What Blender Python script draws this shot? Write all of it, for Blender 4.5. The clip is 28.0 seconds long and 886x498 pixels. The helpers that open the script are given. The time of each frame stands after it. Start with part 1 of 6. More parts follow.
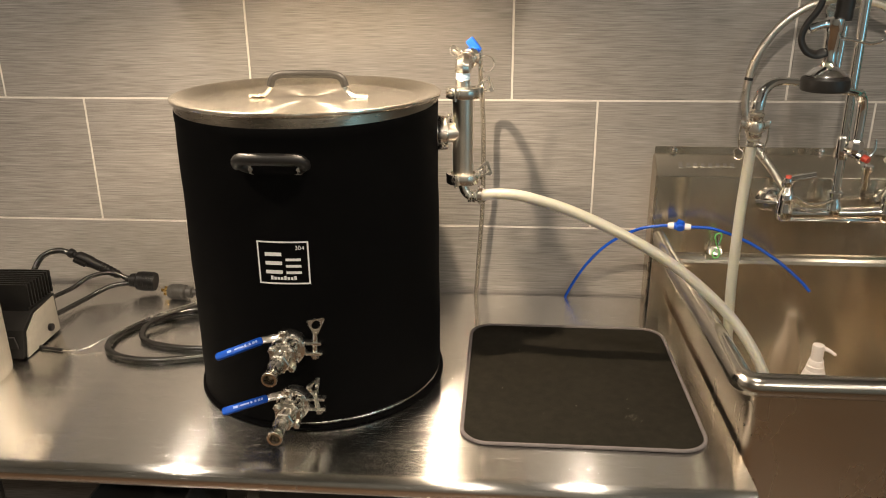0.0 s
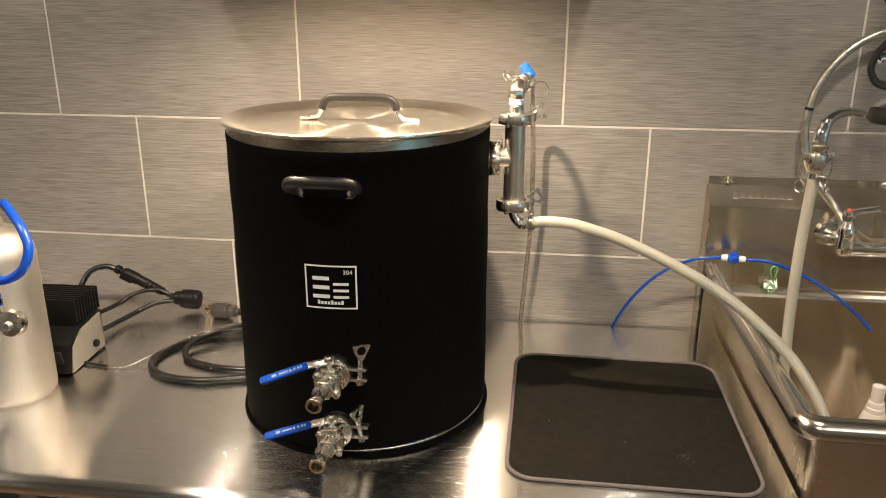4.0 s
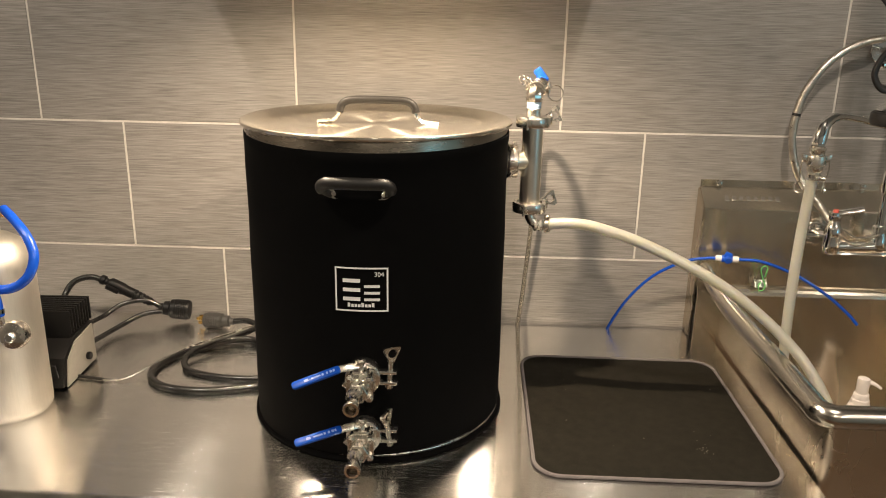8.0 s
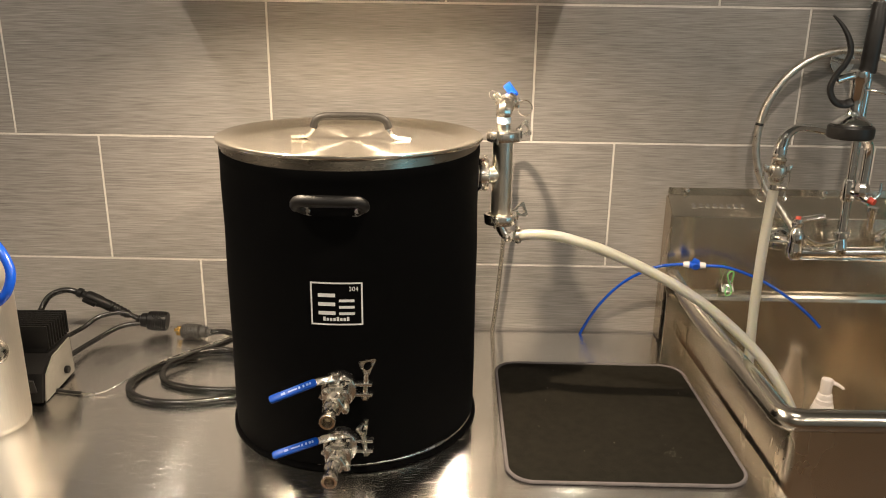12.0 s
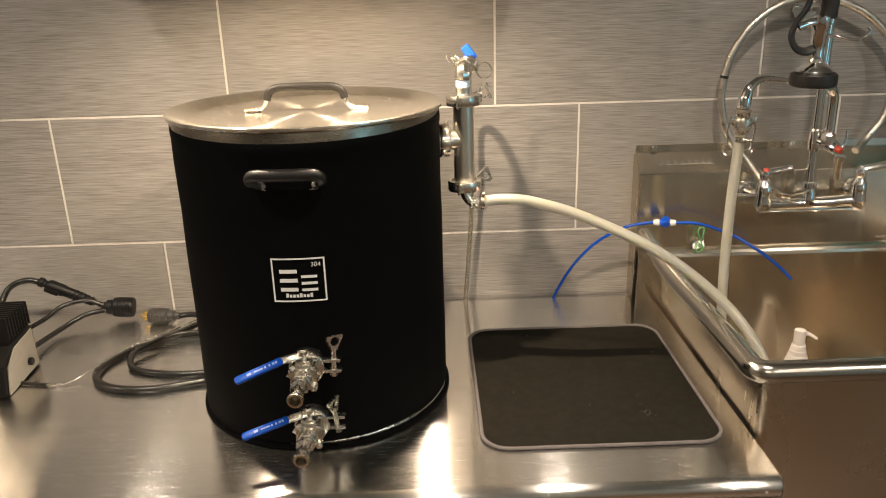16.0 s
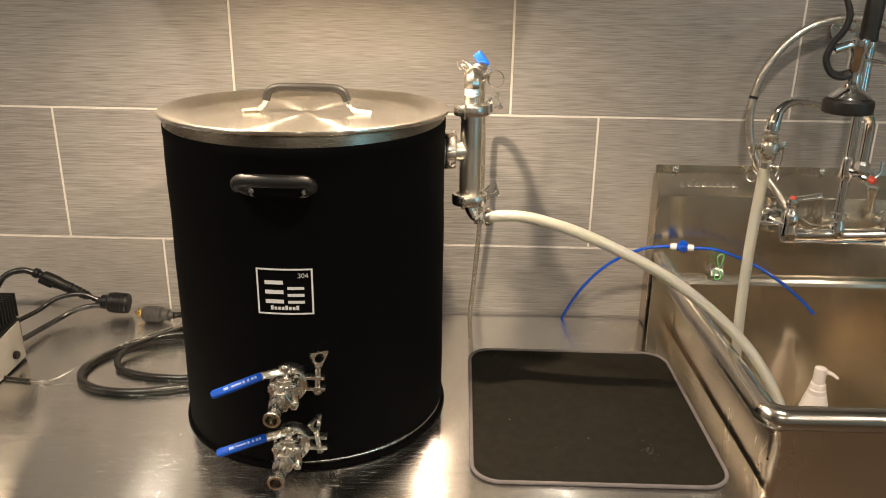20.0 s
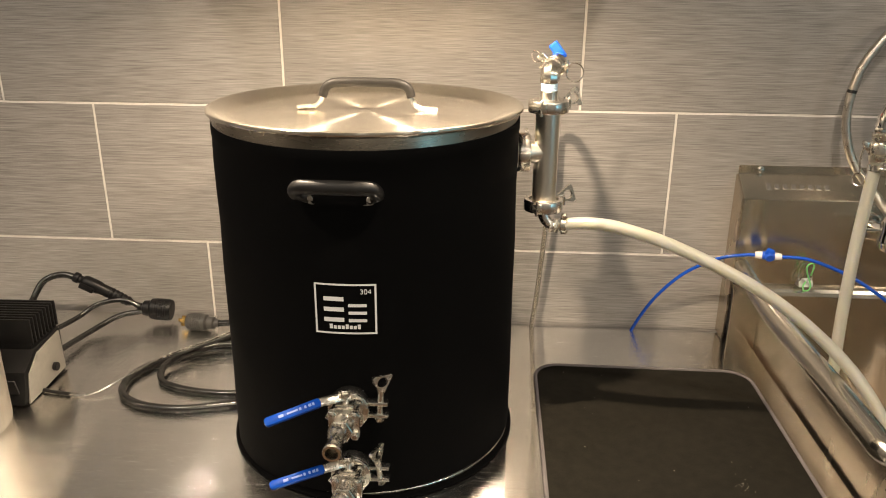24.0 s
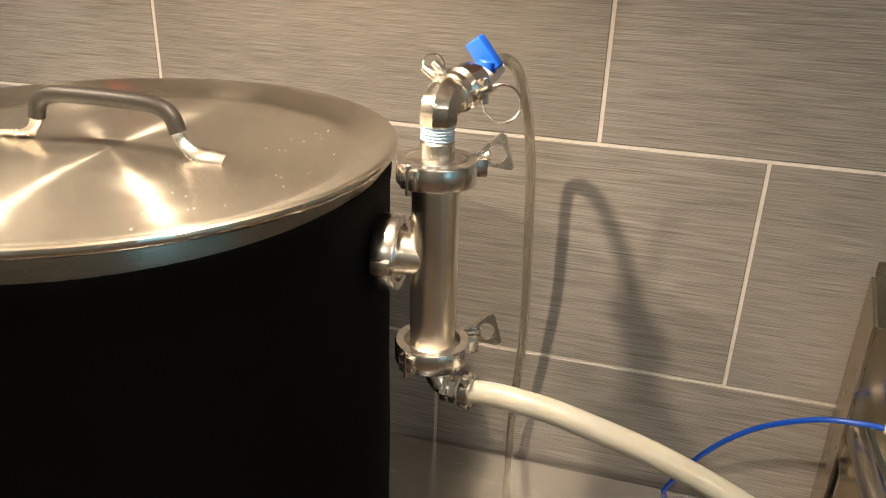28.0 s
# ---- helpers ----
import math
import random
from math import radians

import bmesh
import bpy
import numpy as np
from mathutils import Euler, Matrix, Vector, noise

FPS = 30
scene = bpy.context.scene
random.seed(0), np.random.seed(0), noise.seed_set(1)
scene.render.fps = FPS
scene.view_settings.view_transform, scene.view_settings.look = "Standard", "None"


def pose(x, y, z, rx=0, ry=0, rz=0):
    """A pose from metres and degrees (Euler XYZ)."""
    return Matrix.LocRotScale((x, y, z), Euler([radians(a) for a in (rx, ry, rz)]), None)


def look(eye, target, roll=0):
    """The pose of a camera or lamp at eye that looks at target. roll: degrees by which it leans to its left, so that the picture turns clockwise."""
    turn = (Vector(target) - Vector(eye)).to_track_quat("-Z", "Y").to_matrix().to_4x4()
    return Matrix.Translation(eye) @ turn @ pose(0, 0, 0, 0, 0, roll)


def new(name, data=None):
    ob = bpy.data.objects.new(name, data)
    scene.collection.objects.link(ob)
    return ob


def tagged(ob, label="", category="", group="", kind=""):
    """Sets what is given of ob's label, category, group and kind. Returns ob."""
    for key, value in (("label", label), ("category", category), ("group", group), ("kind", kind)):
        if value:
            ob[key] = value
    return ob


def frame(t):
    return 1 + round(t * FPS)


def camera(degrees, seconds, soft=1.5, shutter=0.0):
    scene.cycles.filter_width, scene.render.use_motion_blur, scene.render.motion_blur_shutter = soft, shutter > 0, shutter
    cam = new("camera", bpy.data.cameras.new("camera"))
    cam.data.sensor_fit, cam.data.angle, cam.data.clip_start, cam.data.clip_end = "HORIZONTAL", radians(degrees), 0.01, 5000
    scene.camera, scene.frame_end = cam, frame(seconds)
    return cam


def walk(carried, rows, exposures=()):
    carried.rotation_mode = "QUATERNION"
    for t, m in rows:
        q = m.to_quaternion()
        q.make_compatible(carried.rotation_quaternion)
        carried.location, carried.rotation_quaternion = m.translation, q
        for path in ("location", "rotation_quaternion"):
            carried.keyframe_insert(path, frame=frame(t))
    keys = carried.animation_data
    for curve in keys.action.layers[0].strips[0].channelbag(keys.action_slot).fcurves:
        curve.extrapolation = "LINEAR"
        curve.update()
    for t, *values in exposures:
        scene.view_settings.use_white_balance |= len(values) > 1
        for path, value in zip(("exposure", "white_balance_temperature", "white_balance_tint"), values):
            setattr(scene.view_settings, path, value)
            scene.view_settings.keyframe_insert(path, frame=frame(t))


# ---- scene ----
cam = camera(60.1, 28.0, soft=1.0)
PATH = [
    (0, (0.598, -1.785, 1.64), (0.443, 0.093, 0.971), -0.4),
    (0.5, (0.594, -1.781, 1.637), (0.433, 0.097, 0.968), -0.4),
    (1, (0.592, -1.778, 1.639), (0.421, 0.099, 0.968), -0.3),
    (1.5, (0.592, -1.763, 1.636), (0.411, 0.113, 0.965), -0.2),
    (2, (0.587, -1.768, 1.639), (0.387, 0.107, 0.971), -0.2),
    (2.5, (0.583, -1.766, 1.638), (0.363, 0.109, 0.977), -0.2),
    (3, (0.577, -1.76, 1.639), (0.335, 0.116, 0.989), -0.2),
    (3.5, (0.574, -1.76, 1.642), (0.317, 0.121, 1.012), -0.1),
    (5.5, (0.465, -1.776, 1.637), (0.301, 0.122, 1.029), 1.0),
    (5.7, (0.433, -1.785, 1.633), (0.281, 0.116, 1.024), 0.8),
    (6, (0.429, -1.795, 1.632), (0.292, 0.108, 1.029), 0.8),
    (6.5, (0.425, -1.796, 1.627), (0.307, 0.107, 1.024), 0.7),
    (7, (0.425, -1.793, 1.621), (0.317, 0.11, 1.015), 0.7),
    (7.5, (0.423, -1.79, 1.618), (0.328, 0.114, 1.015), 0.8),
    (8, (0.417, -1.784, 1.623), (0.341, 0.128, 1.04), 1.0),
    (8.5, (0.422, -1.782, 1.627), (0.368, 0.144, 1.089), 1.1),
    (9, (0.419, -1.782, 1.655), (0.388, 0.163, 1.192), 1.0),
    (9.5, (0.421, -1.791, 1.694), (0.397, 0.182, 1.369), 1.0),
    (10, (0.422, -1.804, 1.685), (0.399, 0.171, 1.366), 0.9),
    (10.5, (0.424, -1.806, 1.675), (0.404, 0.152, 1.265), 0.9),
    (11, (0.423, -1.809, 1.665), (0.402, 0.127, 1.166), 0.9),
    (11.5, (0.427, -1.807, 1.659), (0.406, 0.113, 1.102), 0.9),
    (12, (0.429, -1.806, 1.656), (0.406, 0.106, 1.071), 0.8),
    (12.5, (0.433, -1.806, 1.655), (0.408, 0.102, 1.057), 0.7),
    (14.5, (0.428, -1.795, 1.648), (0.399, 0.107, 1.03), 0.1),
    (15, (0.43, -1.788, 1.652), (0.403, 0.11, 1.021), -0.3),
    (15.5, (0.432, -1.783, 1.649), (0.428, 0.111, 1.008), -0.9),
    (16, (0.457, -1.782, 1.644), (0.484, 0.107, 0.987), -1.6),
    (16.5, (0.512, -1.777, 1.627), (0.659, 0.089, 0.924), -2.6),
    (17, (0.525, -1.784, 1.623), (0.736, 0.059, 0.878), -2.5),
    (17.5, (0.485, -1.793, 1.63), (0.606, 0.052, 0.867), -1.2),
    (18, (0.449, -1.784, 1.629), (0.419, 0.069, 0.876), -0.3),
    (18.5, (0.451, -1.786, 1.64), (0.398, 0.086, 0.938), -0.1),
    (19, (0.449, -1.787, 1.65), (0.429, 0.102, 0.995), 0.1),
    (19.5, (0.447, -1.772, 1.642), (0.438, 0.123, 1.005), 0.4),
    (20, (0.501, -1.706, 1.645), (0.464, 0.184, 0.991), 0.9),
    (20.3, (0.546, -1.633, 1.648), (0.437, 0.243, 0.986), 0.7),
    (20.5, (0.548, -1.598, 1.65), (0.4, 0.283, 0.985), 0.8),
    (21, (0.49, -1.564, 1.664), (0.32, 0.322, 1.02), 0.1),
    (21.5, (0.426, -1.557, 1.648), (0.334, 0.343, 1.03), 0.3),
    (22, (0.443, -1.545, 1.633), (0.378, 0.351, 1.001), 1.1),
    (22.5, (0.478, -1.548, 1.624), (0.322, 0.334, 0.966), 1.3),
    (24.5, (0.429, -1.592, 1.642), (0.353, 0.290, 0.971), -0.8),
    (24.7, (0.438, -1.564, 1.651), (0.446, 0.326, 0.999), -1.05),
    (25, (0.459, -1.51, 1.654), (0.587, 0.393, 1.055), -1.5),
    (25.3, (0.53, -1.475, 1.661), (0.631, 0.435, 1.055), -1.8),
    (25.5, (0.557, -1.442, 1.656), (0.621, 0.463, 1.052), -1.3),
    (26, (0.605, -1.348, 1.647), (0.548, 0.547, 1.01), -1.2),
    (26.5, (0.576, -1.188, 1.634), (0.487, 0.688, 0.947), -0.4),
    (27, (0.567, -1.048, 1.628), (0.445, 0.809, 0.893), 1.0),
    (27.5, (0.636, -0.964, 1.625), (0.295, 0.85, 0.856), 2.3),
    (28, (0.681, -0.925, 1.621), (0.181, 0.84, 0.825), 1.8),
]
EXPOSURES = [(0, 0.25), (8.3, 0.25), (9.3, 0.0), (10.6, 0.0), (12, 0.18), (14.5, 0.23), (16, 0.25), (17, 0.36), (18, 0.31), (20, 0.29), (22.5, 0.31), (24.5, 0.31), (26, 0.15), (28, -0.15)]
walk(cam, [(t, look(eye, target, roll)) for t, eye, target, roll in PATH], EXPOSURES)

# ---- world and lights: two lamps in the range hood, warm ceiling spots in the room, two cool windows behind ----
world = bpy.data.worlds.new("world")
scene.world = world
world.use_nodes = True
world.node_tree.nodes["Background"].inputs[0].default_value = (0.02, 0.022, 0.025, 1)
world.node_tree.nodes["Background"].inputs[1].default_value = 0.3


def area_lamp(name, place, aim, power, colour, sx, sy=0.0, spread=180.0):
    data = bpy.data.lights.new(name, "AREA")
    data.shape, data.size, data.size_y = ("RECTANGLE" if sy else "DISK"), sx, (sy or sx)
    data.energy, data.color, data.spread = power, colour, radians(spread)
    ob = new(name, data)
    ob.matrix_world = look(place, aim)
    return ob


TABLE = 0.89
HOOD_X, HOOD_Z, HOOD_Y = 0.23, 1.747, -0.62
WARM = (1.0, 0.79, 0.565)
LAMP_Y, LAMP_DX = -0.503, 0.2115
for dx in (-LAMP_DX, LAMP_DX):
    area_lamp("hood_lamp", (HOOD_X + dx, LAMP_Y, HOOD_Z + 0.012), (HOOD_X + dx, LAMP_Y + 0.02, 0.5), 8.4, WARM, 0.020, spread=150)
CANS = [(-1.90, -1.75), (-0.66, -1.15), (0.92, -1.15), (2.45, -2.00), (0.46, -3.0), (2.0, -3.0)]
for x, y in CANS:
    area_lamp("ceiling_lamp", (x, y, 2.672), (x, y, 0), 16, (1.0, 0.865, 0.71), 0.11)
area_lamp("window_light", (3.27, -1.70, 1.475), (1.0, -1.70, 1.475), 1.2, (0.32, 0.76, 0.88), 0.95, 1.15)
area_lamp("window_light", (3.27, -2.95, 1.55), (1.0, -2.95, 1.55), 4.8, (0.29, 0.74, 0.95), 1.05, 1.02)

# ---- materials ----


def shader(name, base, rough=0.5, metal=0.0, grain=0.0, scale=40.0, stretch=(1, 1, 1), bump=0.0, rough_var=0.0, **more):
    """A principled material with two scales of noise on colour, roughness and relief."""
    m = bpy.data.materials.new(name)
    m.use_nodes = True
    nodes, links = m.node_tree.nodes, m.node_tree.links
    p = nodes["Principled BSDF"]
    p.inputs["Base Color"].default_value = (*base, 1)
    p.inputs["Roughness"].default_value, p.inputs["Metallic"].default_value = rough, metal
    for key, value in more.items():
        p.inputs[key.replace("_", " ")].default_value = value
    if grain or bump or rough_var:
        coord, mapping = nodes.new("ShaderNodeTexCoord"), nodes.new("ShaderNodeMapping")
        mapping.inputs["Scale"].default_value = stretch
        links.new(coord.outputs["Object"], mapping.inputs["Vector"])
        fine, broad, mix = nodes.new("ShaderNodeTexNoise"), nodes.new("ShaderNodeTexNoise"), nodes.new("ShaderNodeMath")
        fine.inputs["Scale"].default_value, broad.inputs["Scale"].default_value = scale, scale * 0.13
        fine.inputs["Detail"].default_value = 5
        links.new(mapping.outputs[0], fine.inputs["Vector"])
        links.new(coord.outputs["Object"], broad.inputs["Vector"])
        mix.operation = "ADD"
        links.new(fine.outputs["Fac"], mix.inputs[0])
        links.new(broad.outputs["Fac"], mix.inputs[1])
        if grain:
            ramp = nodes.new("ShaderNodeMapRange")
            ramp.inputs["From Min"].default_value, ramp.inputs["From Max"].default_value = 0.6, 1.4
            ramp.inputs["To Min"].default_value, ramp.inputs["To Max"].default_value = 1 - grain, 1 + grain
            scaled = nodes.new("ShaderNodeVectorMath")
            scaled.operation = "SCALE"
            scaled.inputs[0].default_value = base
            links.new(mix.outputs[0], ramp.inputs["Value"])
            links.new(ramp.outputs[0], scaled.inputs["Scale"])
            links.new(scaled.outputs[0], p.inputs["Base Color"])
        if rough_var:
            ramp = nodes.new("ShaderNodeMapRange")
            ramp.inputs["From Min"].default_value, ramp.inputs["From Max"].default_value = 0.6, 1.4
            ramp.inputs["To Min"].default_value, ramp.inputs["To Max"].default_value = max(rough - rough_var, 0.02), rough + rough_var
            links.new(mix.outputs[0], ramp.inputs["Value"])
            links.new(ramp.outputs[0], p.inputs["Roughness"])
        if bump:
            b = nodes.new("ShaderNodeBump")
            b.inputs["Strength"].default_value, b.inputs["Distance"].default_value = 0.5, bump
            links.new(fine.outputs["Fac"], b.inputs["Height"])
            links.new(b.outputs[0], p.inputs["Normal"])
    return m


def brushed(m, axis, turn=0.0, amount=0.6):
    """Stretches the highlights of a steel material across its brushing."""
    nodes, links = m.node_tree.nodes, m.node_tree.links
    t, p = nodes.new("ShaderNodeTangent"), nodes["Principled BSDF"]
    t.direction_type, t.axis = "RADIAL", axis
    p.inputs["Anisotropic"].default_value, p.inputs["Anisotropic Rotation"].default_value = amount, turn
    links.new(t.outputs[0], p.inputs["Tangent"])
    return m


def two_lobed(m, share, rough, amount):
    """Lays a broad sheen over the sharp one, as worn brushed steel has both."""
    nodes, links = m.node_tree.nodes, m.node_tree.links
    p, q, mix = nodes["Principled BSDF"], nodes.new("ShaderNodeBsdfPrincipled"), nodes.new("ShaderNodeMixShader")
    for key in ("Base Color", "Metallic", "Anisotropic Rotation"):
        q.inputs[key].default_value = p.inputs[key].default_value
    for key in ("Base Color", "Tangent"):
        for link in p.inputs[key].links:
            links.new(link.from_socket, q.inputs[key])
    q.inputs["Roughness"].default_value, q.inputs["Anisotropic"].default_value = rough, amount
    mix.inputs[0].default_value = share
    links.new(p.outputs[0], mix.inputs[1])
    links.new(q.outputs[0], mix.inputs[2])
    links.new(mix.outputs[0], nodes["Material Output"].inputs["Surface"])
    return m


def tile_material():
    """Taupe porcelain with a fine woven grain that runs along the tile; each tile has its own cut of it."""
    m = bpy.data.materials.new("porcelain_tile")
    m.use_nodes = True
    nodes, links = m.node_tree.nodes, m.node_tree.links
    p = nodes["Principled BSDF"]
    coord, info = nodes.new("ShaderNodeTexCoord"), nodes.new("ShaderNodeObjectInfo")
    shift = nodes.new("ShaderNodeVectorMath")
    shift.operation = "MULTIPLY_ADD"
    shift.inputs[1].default_value = (1, 1, 1)
    spread = nodes.new("ShaderNodeVectorMath")
    spread.operation = "SCALE"
    spread.inputs[0].default_value = (7.3, 3.1, 9.7)
    links.new(info.outputs["Random"], spread.inputs["Scale"])
    links.new(coord.outputs["Object"], shift.inputs[0])
    links.new(spread.outputs[0], shift.inputs[2])
    out = []
    for sx, sz, detail in ((16, 950, 3), (6.5, 420, 2), (1.4, 2.2, 2)):
        mapping, n = nodes.new("ShaderNodeMapping"), nodes.new("ShaderNodeTexNoise")
        mapping.inputs["Scale"].default_value = (sx, 1, sz)
        n.inputs["Scale"].default_value, n.inputs["Detail"].default_value = 1.0, detail
        links.new(shift.outputs[0], mapping.inputs["Vector"])
        links.new(mapping.outputs[0], n.inputs["Vector"])
        out.append(n.outputs["Fac"])
    add = nodes.new("ShaderNodeMath")
    add.operation = "MULTIPLY_ADD"
    add.inputs[1].default_value = 0.17
    links.new(out[1], add.inputs[0])
    links.new(out[0], add.inputs[2])
    add2 = nodes.new("ShaderNodeMath")
    add2.operation = "MULTIPLY_ADD"
    add2.inputs[1].default_value = 0.28
    links.new(out[2], add2.inputs[0])
    links.new(add.outputs[0], add2.inputs[2])
    ramp = nodes.new("ShaderNodeValToRGB")
    ramp.color_ramp.elements[0].position, ramp.color_ramp.elements[0].color = 0.60, (0.085, 0.078, 0.071, 1)
    ramp.color_ramp.elements[1].position, ramp.color_ramp.elements[1].color = 1.28, (0.42, 0.394, 0.368, 1)
    half = nodes.new("ShaderNodeMapRange")
    half.inputs["From Min"].default_value, half.inputs["From Max"].default_value = 0.365, 1.115
    links.new(add2.outputs[0], half.inputs["Value"])
    ramp.color_ramp.elements[0].position, ramp.color_ramp.elements[1].position = 0.0, 1.0
    links.new(half.outputs[0], ramp.inputs["Fac"])
    links.new(ramp.outputs["Color"], p.inputs["Base Color"])
    b = nodes.new("ShaderNodeBump")
    b.inputs["Strength"].default_value, b.inputs["Distance"].default_value = 0.35, 0.0008
    links.new(add.outputs[0], b.inputs["Height"])
    links.new(b.outputs[0], p.inputs["Normal"])
    p.inputs["Roughness"].default_value = 0.48
    return m


def clear(name, tint, rough=0.05, ior=1.45):
    m = shader(name, tint, rough)
    m.node_tree.nodes["Principled BSDF"].inputs["Transmission Weight"].default_value = 1.0
    m.node_tree.nodes["Principled BSDF"].inputs["IOR"].default_value = ior
    return m


TILE = tile_material()
GROUT = shader("grout", (0.62, 0.585, 0.54), 0.9, grain=0.12, scale=120, bump=0.0006)
PAINT = shader("wall_paint", (0.30, 0.285, 0.26), 0.85, grain=0.05, scale=9, bump=0.0004)
PAINT_DARK = shader("dark_wall_paint", (0.215, 0.22, 0.205), 0.8, grain=0.06, scale=9, bump=0.0004)
PLASTER = shader("ceiling_plaster", (0.37, 0.385, 0.365), 0.9, grain=0.04, scale=30, bump=0.0006)
FLOOR = shader("floor_vinyl", (0.098, 0.058, 0.032), 0.36, grain=0.3, scale=14, bump=0.0005)
STEEL_TOP = brushed(shader("table_steel", (0.85, 0.825, 0.785), 0.125, 1.0, grain=0.06, scale=26, stretch=(1.2, 30, 1), rough_var=0.012), "X", 0.0, 1.0)


def scuffed(m, lift=0.16, size=1.0):
    """Adds short scratches in several directions that lift the roughness of a steel top."""
    nodes, links = m.node_tree.nodes, m.node_tree.links
    p, coord = nodes["Principled BSDF"], nodes.new("ShaderNodeTexCoord")
    total = None
    for turn, sx, sy, cut in ((14, 22, 900, 0.725), (-31, 17, 1000, 0.728), (57, 25, 900, 0.733), (-70, 20, 950, 0.74)):
        mapping, n, step = nodes.new("ShaderNodeMapping"), nodes.new("ShaderNodeTexNoise"), nodes.new("ShaderNodeMapRange")
        mapping.inputs["Rotation"].default_value, mapping.inputs["Scale"].default_value = (0, 0, radians(turn)), (sx / size, sy * 0.8 / size, 1)
        n.inputs["Scale"].default_value, n.inputs["Detail"].default_value = 1.0, 1.5
        step.inputs["From Min"].default_value, step.inputs["From Max"].default_value = cut, cut + 0.02
        links.new(coord.outputs["Object"], mapping.inputs["Vector"])
        links.new(mapping.outputs[0], n.inputs["Vector"])
        links.new(n.outputs["Fac"], step.inputs["Value"])
        if total is None:
            total = step.outputs[0]
        else:
            add = nodes.new("ShaderNodeMath")
            add.operation = "MAXIMUM"
            links.new(total, add.inputs[0])
            links.new(step.outputs[0], add.inputs[1])
            total = add.outputs[0]
    ease = nodes.new("ShaderNodeMath")
    ease.operation = "MULTIPLY_ADD"
    ease.inputs[1].default_value = lift
    old = p.inputs["Roughness"].links[0].from_socket
    links.new(total, ease.inputs[0])
    links.new(old, ease.inputs[2])
    links.new(ease.outputs[0], p.inputs["Roughness"])
    return m


scuffed(STEEL_TOP, 0.34, 0.8)
two_lobed(STEEL_TOP, 0.50, 0.15, 0.9)
STEEL_POT = shader("pot_steel", (0.34, 0.295, 0.24), 0.27, 1.0, grain=0.08, scale=30, stretch=(1, 1, 6), rough_var=0.02)
STEEL = shader("satin_steel", (0.56, 0.535, 0.50), 0.30, 1.0, grain=0.10, scale=30, stretch=(1, 1, 18), rough_var=0.07, bump=0.00006)
STEEL_SINK = shader("sink_steel", (0.60, 0.525, 0.42), 0.26, 1.0, grain=0.025, scale=5, rough_var=0.018)


def grooved(m, shallow, steep, rings=False, upright=False):
    """Tilts the surface across its brushing, line by line: lines along x on a flat or an upright sheet, or rings about the middle."""
    nodes, links = m.node_tree.nodes, m.node_tree.links

    def vector(kind, a, b=None, scale=None):
        node = nodes.new("ShaderNodeVectorMath")
        node.operation = kind
        for k, v in enumerate((a, b)):
            if isinstance(v, tuple):
                node.inputs[k].default_value = v
            elif v is not None:
                links.new(v, node.inputs[k])
        if scale is not None:
            links.new(scale, node.inputs["Scale"])
        return node

    coord, geo, mapping, n = (nodes.new("ShaderNode" + k) for k in ("TexCoord", "NewGeometry", "Mapping", "TexNoise"))
    source, across = coord.outputs["Object"], ((0.0, 0.0, 1.0) if upright else (0.0, 1.0, 0.0))
    if rings:
        flat = vector("MULTIPLY", source, (1.0, 1.0, 0.0)).outputs[0]
        across = vector("NORMALIZE", flat).outputs[0]
        join = nodes.new("ShaderNodeCombineXYZ")
        links.new(vector("LENGTH", flat).outputs["Value"], join.inputs[1])
        source = join.outputs[0]
    mapping.inputs["Scale"].default_value = (3, 1, 9000) if upright else (3, 9000, 1)
    n.inputs["Scale"].default_value, n.inputs["Detail"].default_value = 1.0, 2
    links.new(source, mapping.inputs["Vector"])
    links.new(mapping.outputs[0], n.inputs["Vector"])
    shaders = [node for node in nodes if node.type == "BSDF_PRINCIPLED"]
    for node, k in zip(shaders, (shallow, steep)):
        span = nodes.new("ShaderNodeMapRange")
        span.inputs["To Min"].default_value, span.inputs["To Max"].default_value = -k, k
        links.new(n.outputs["Fac"], span.inputs["Value"])
        tilt = vector("SCALE", across, None, span.outputs[0])
        whole = vector("ADD", geo.outputs["Normal"], tilt.outputs[0])
        links.new(vector("NORMALIZE", whole.outputs[0]).outputs[0], node.inputs["Normal"])
    return m


def stained(m, strength=0.10):
    """Adds dull water marks with soft edges to a steel material."""
    nodes, links = m.node_tree.nodes, m.node_tree.links
    p, coord = nodes["Principled BSDF"], nodes.new("ShaderNodeTexCoord")
    mapping, n, step, ease = (nodes.new("ShaderNode" + k) for k in ("Mapping", "TexNoise", "MapRange", "Math"))
    mapping.inputs["Scale"].default_value = (9, 9, 4)
    n.inputs["Scale"].default_value, n.inputs["Detail"].default_value, n.inputs["Roughness"].default_value = 1.0, 4, 0.6
    step.inputs["From Min"].default_value, step.inputs["From Max"].default_value = 0.47, 0.74
    links.new(coord.outputs["Object"], mapping.inputs["Vector"])
    links.new(mapping.outputs[0], n.inputs["Vector"])
    links.new(n.outputs["Fac"], step.inputs["Value"])
    ease.operation = "MULTIPLY_ADD"
    ease.inputs[1].default_value = strength
    links.new(step.outputs[0], ease.inputs[0])
    links.new(p.inputs["Roughness"].links[0].from_socket, ease.inputs[2])
    links.new(ease.outputs[0], p.inputs["Roughness"])
    return m


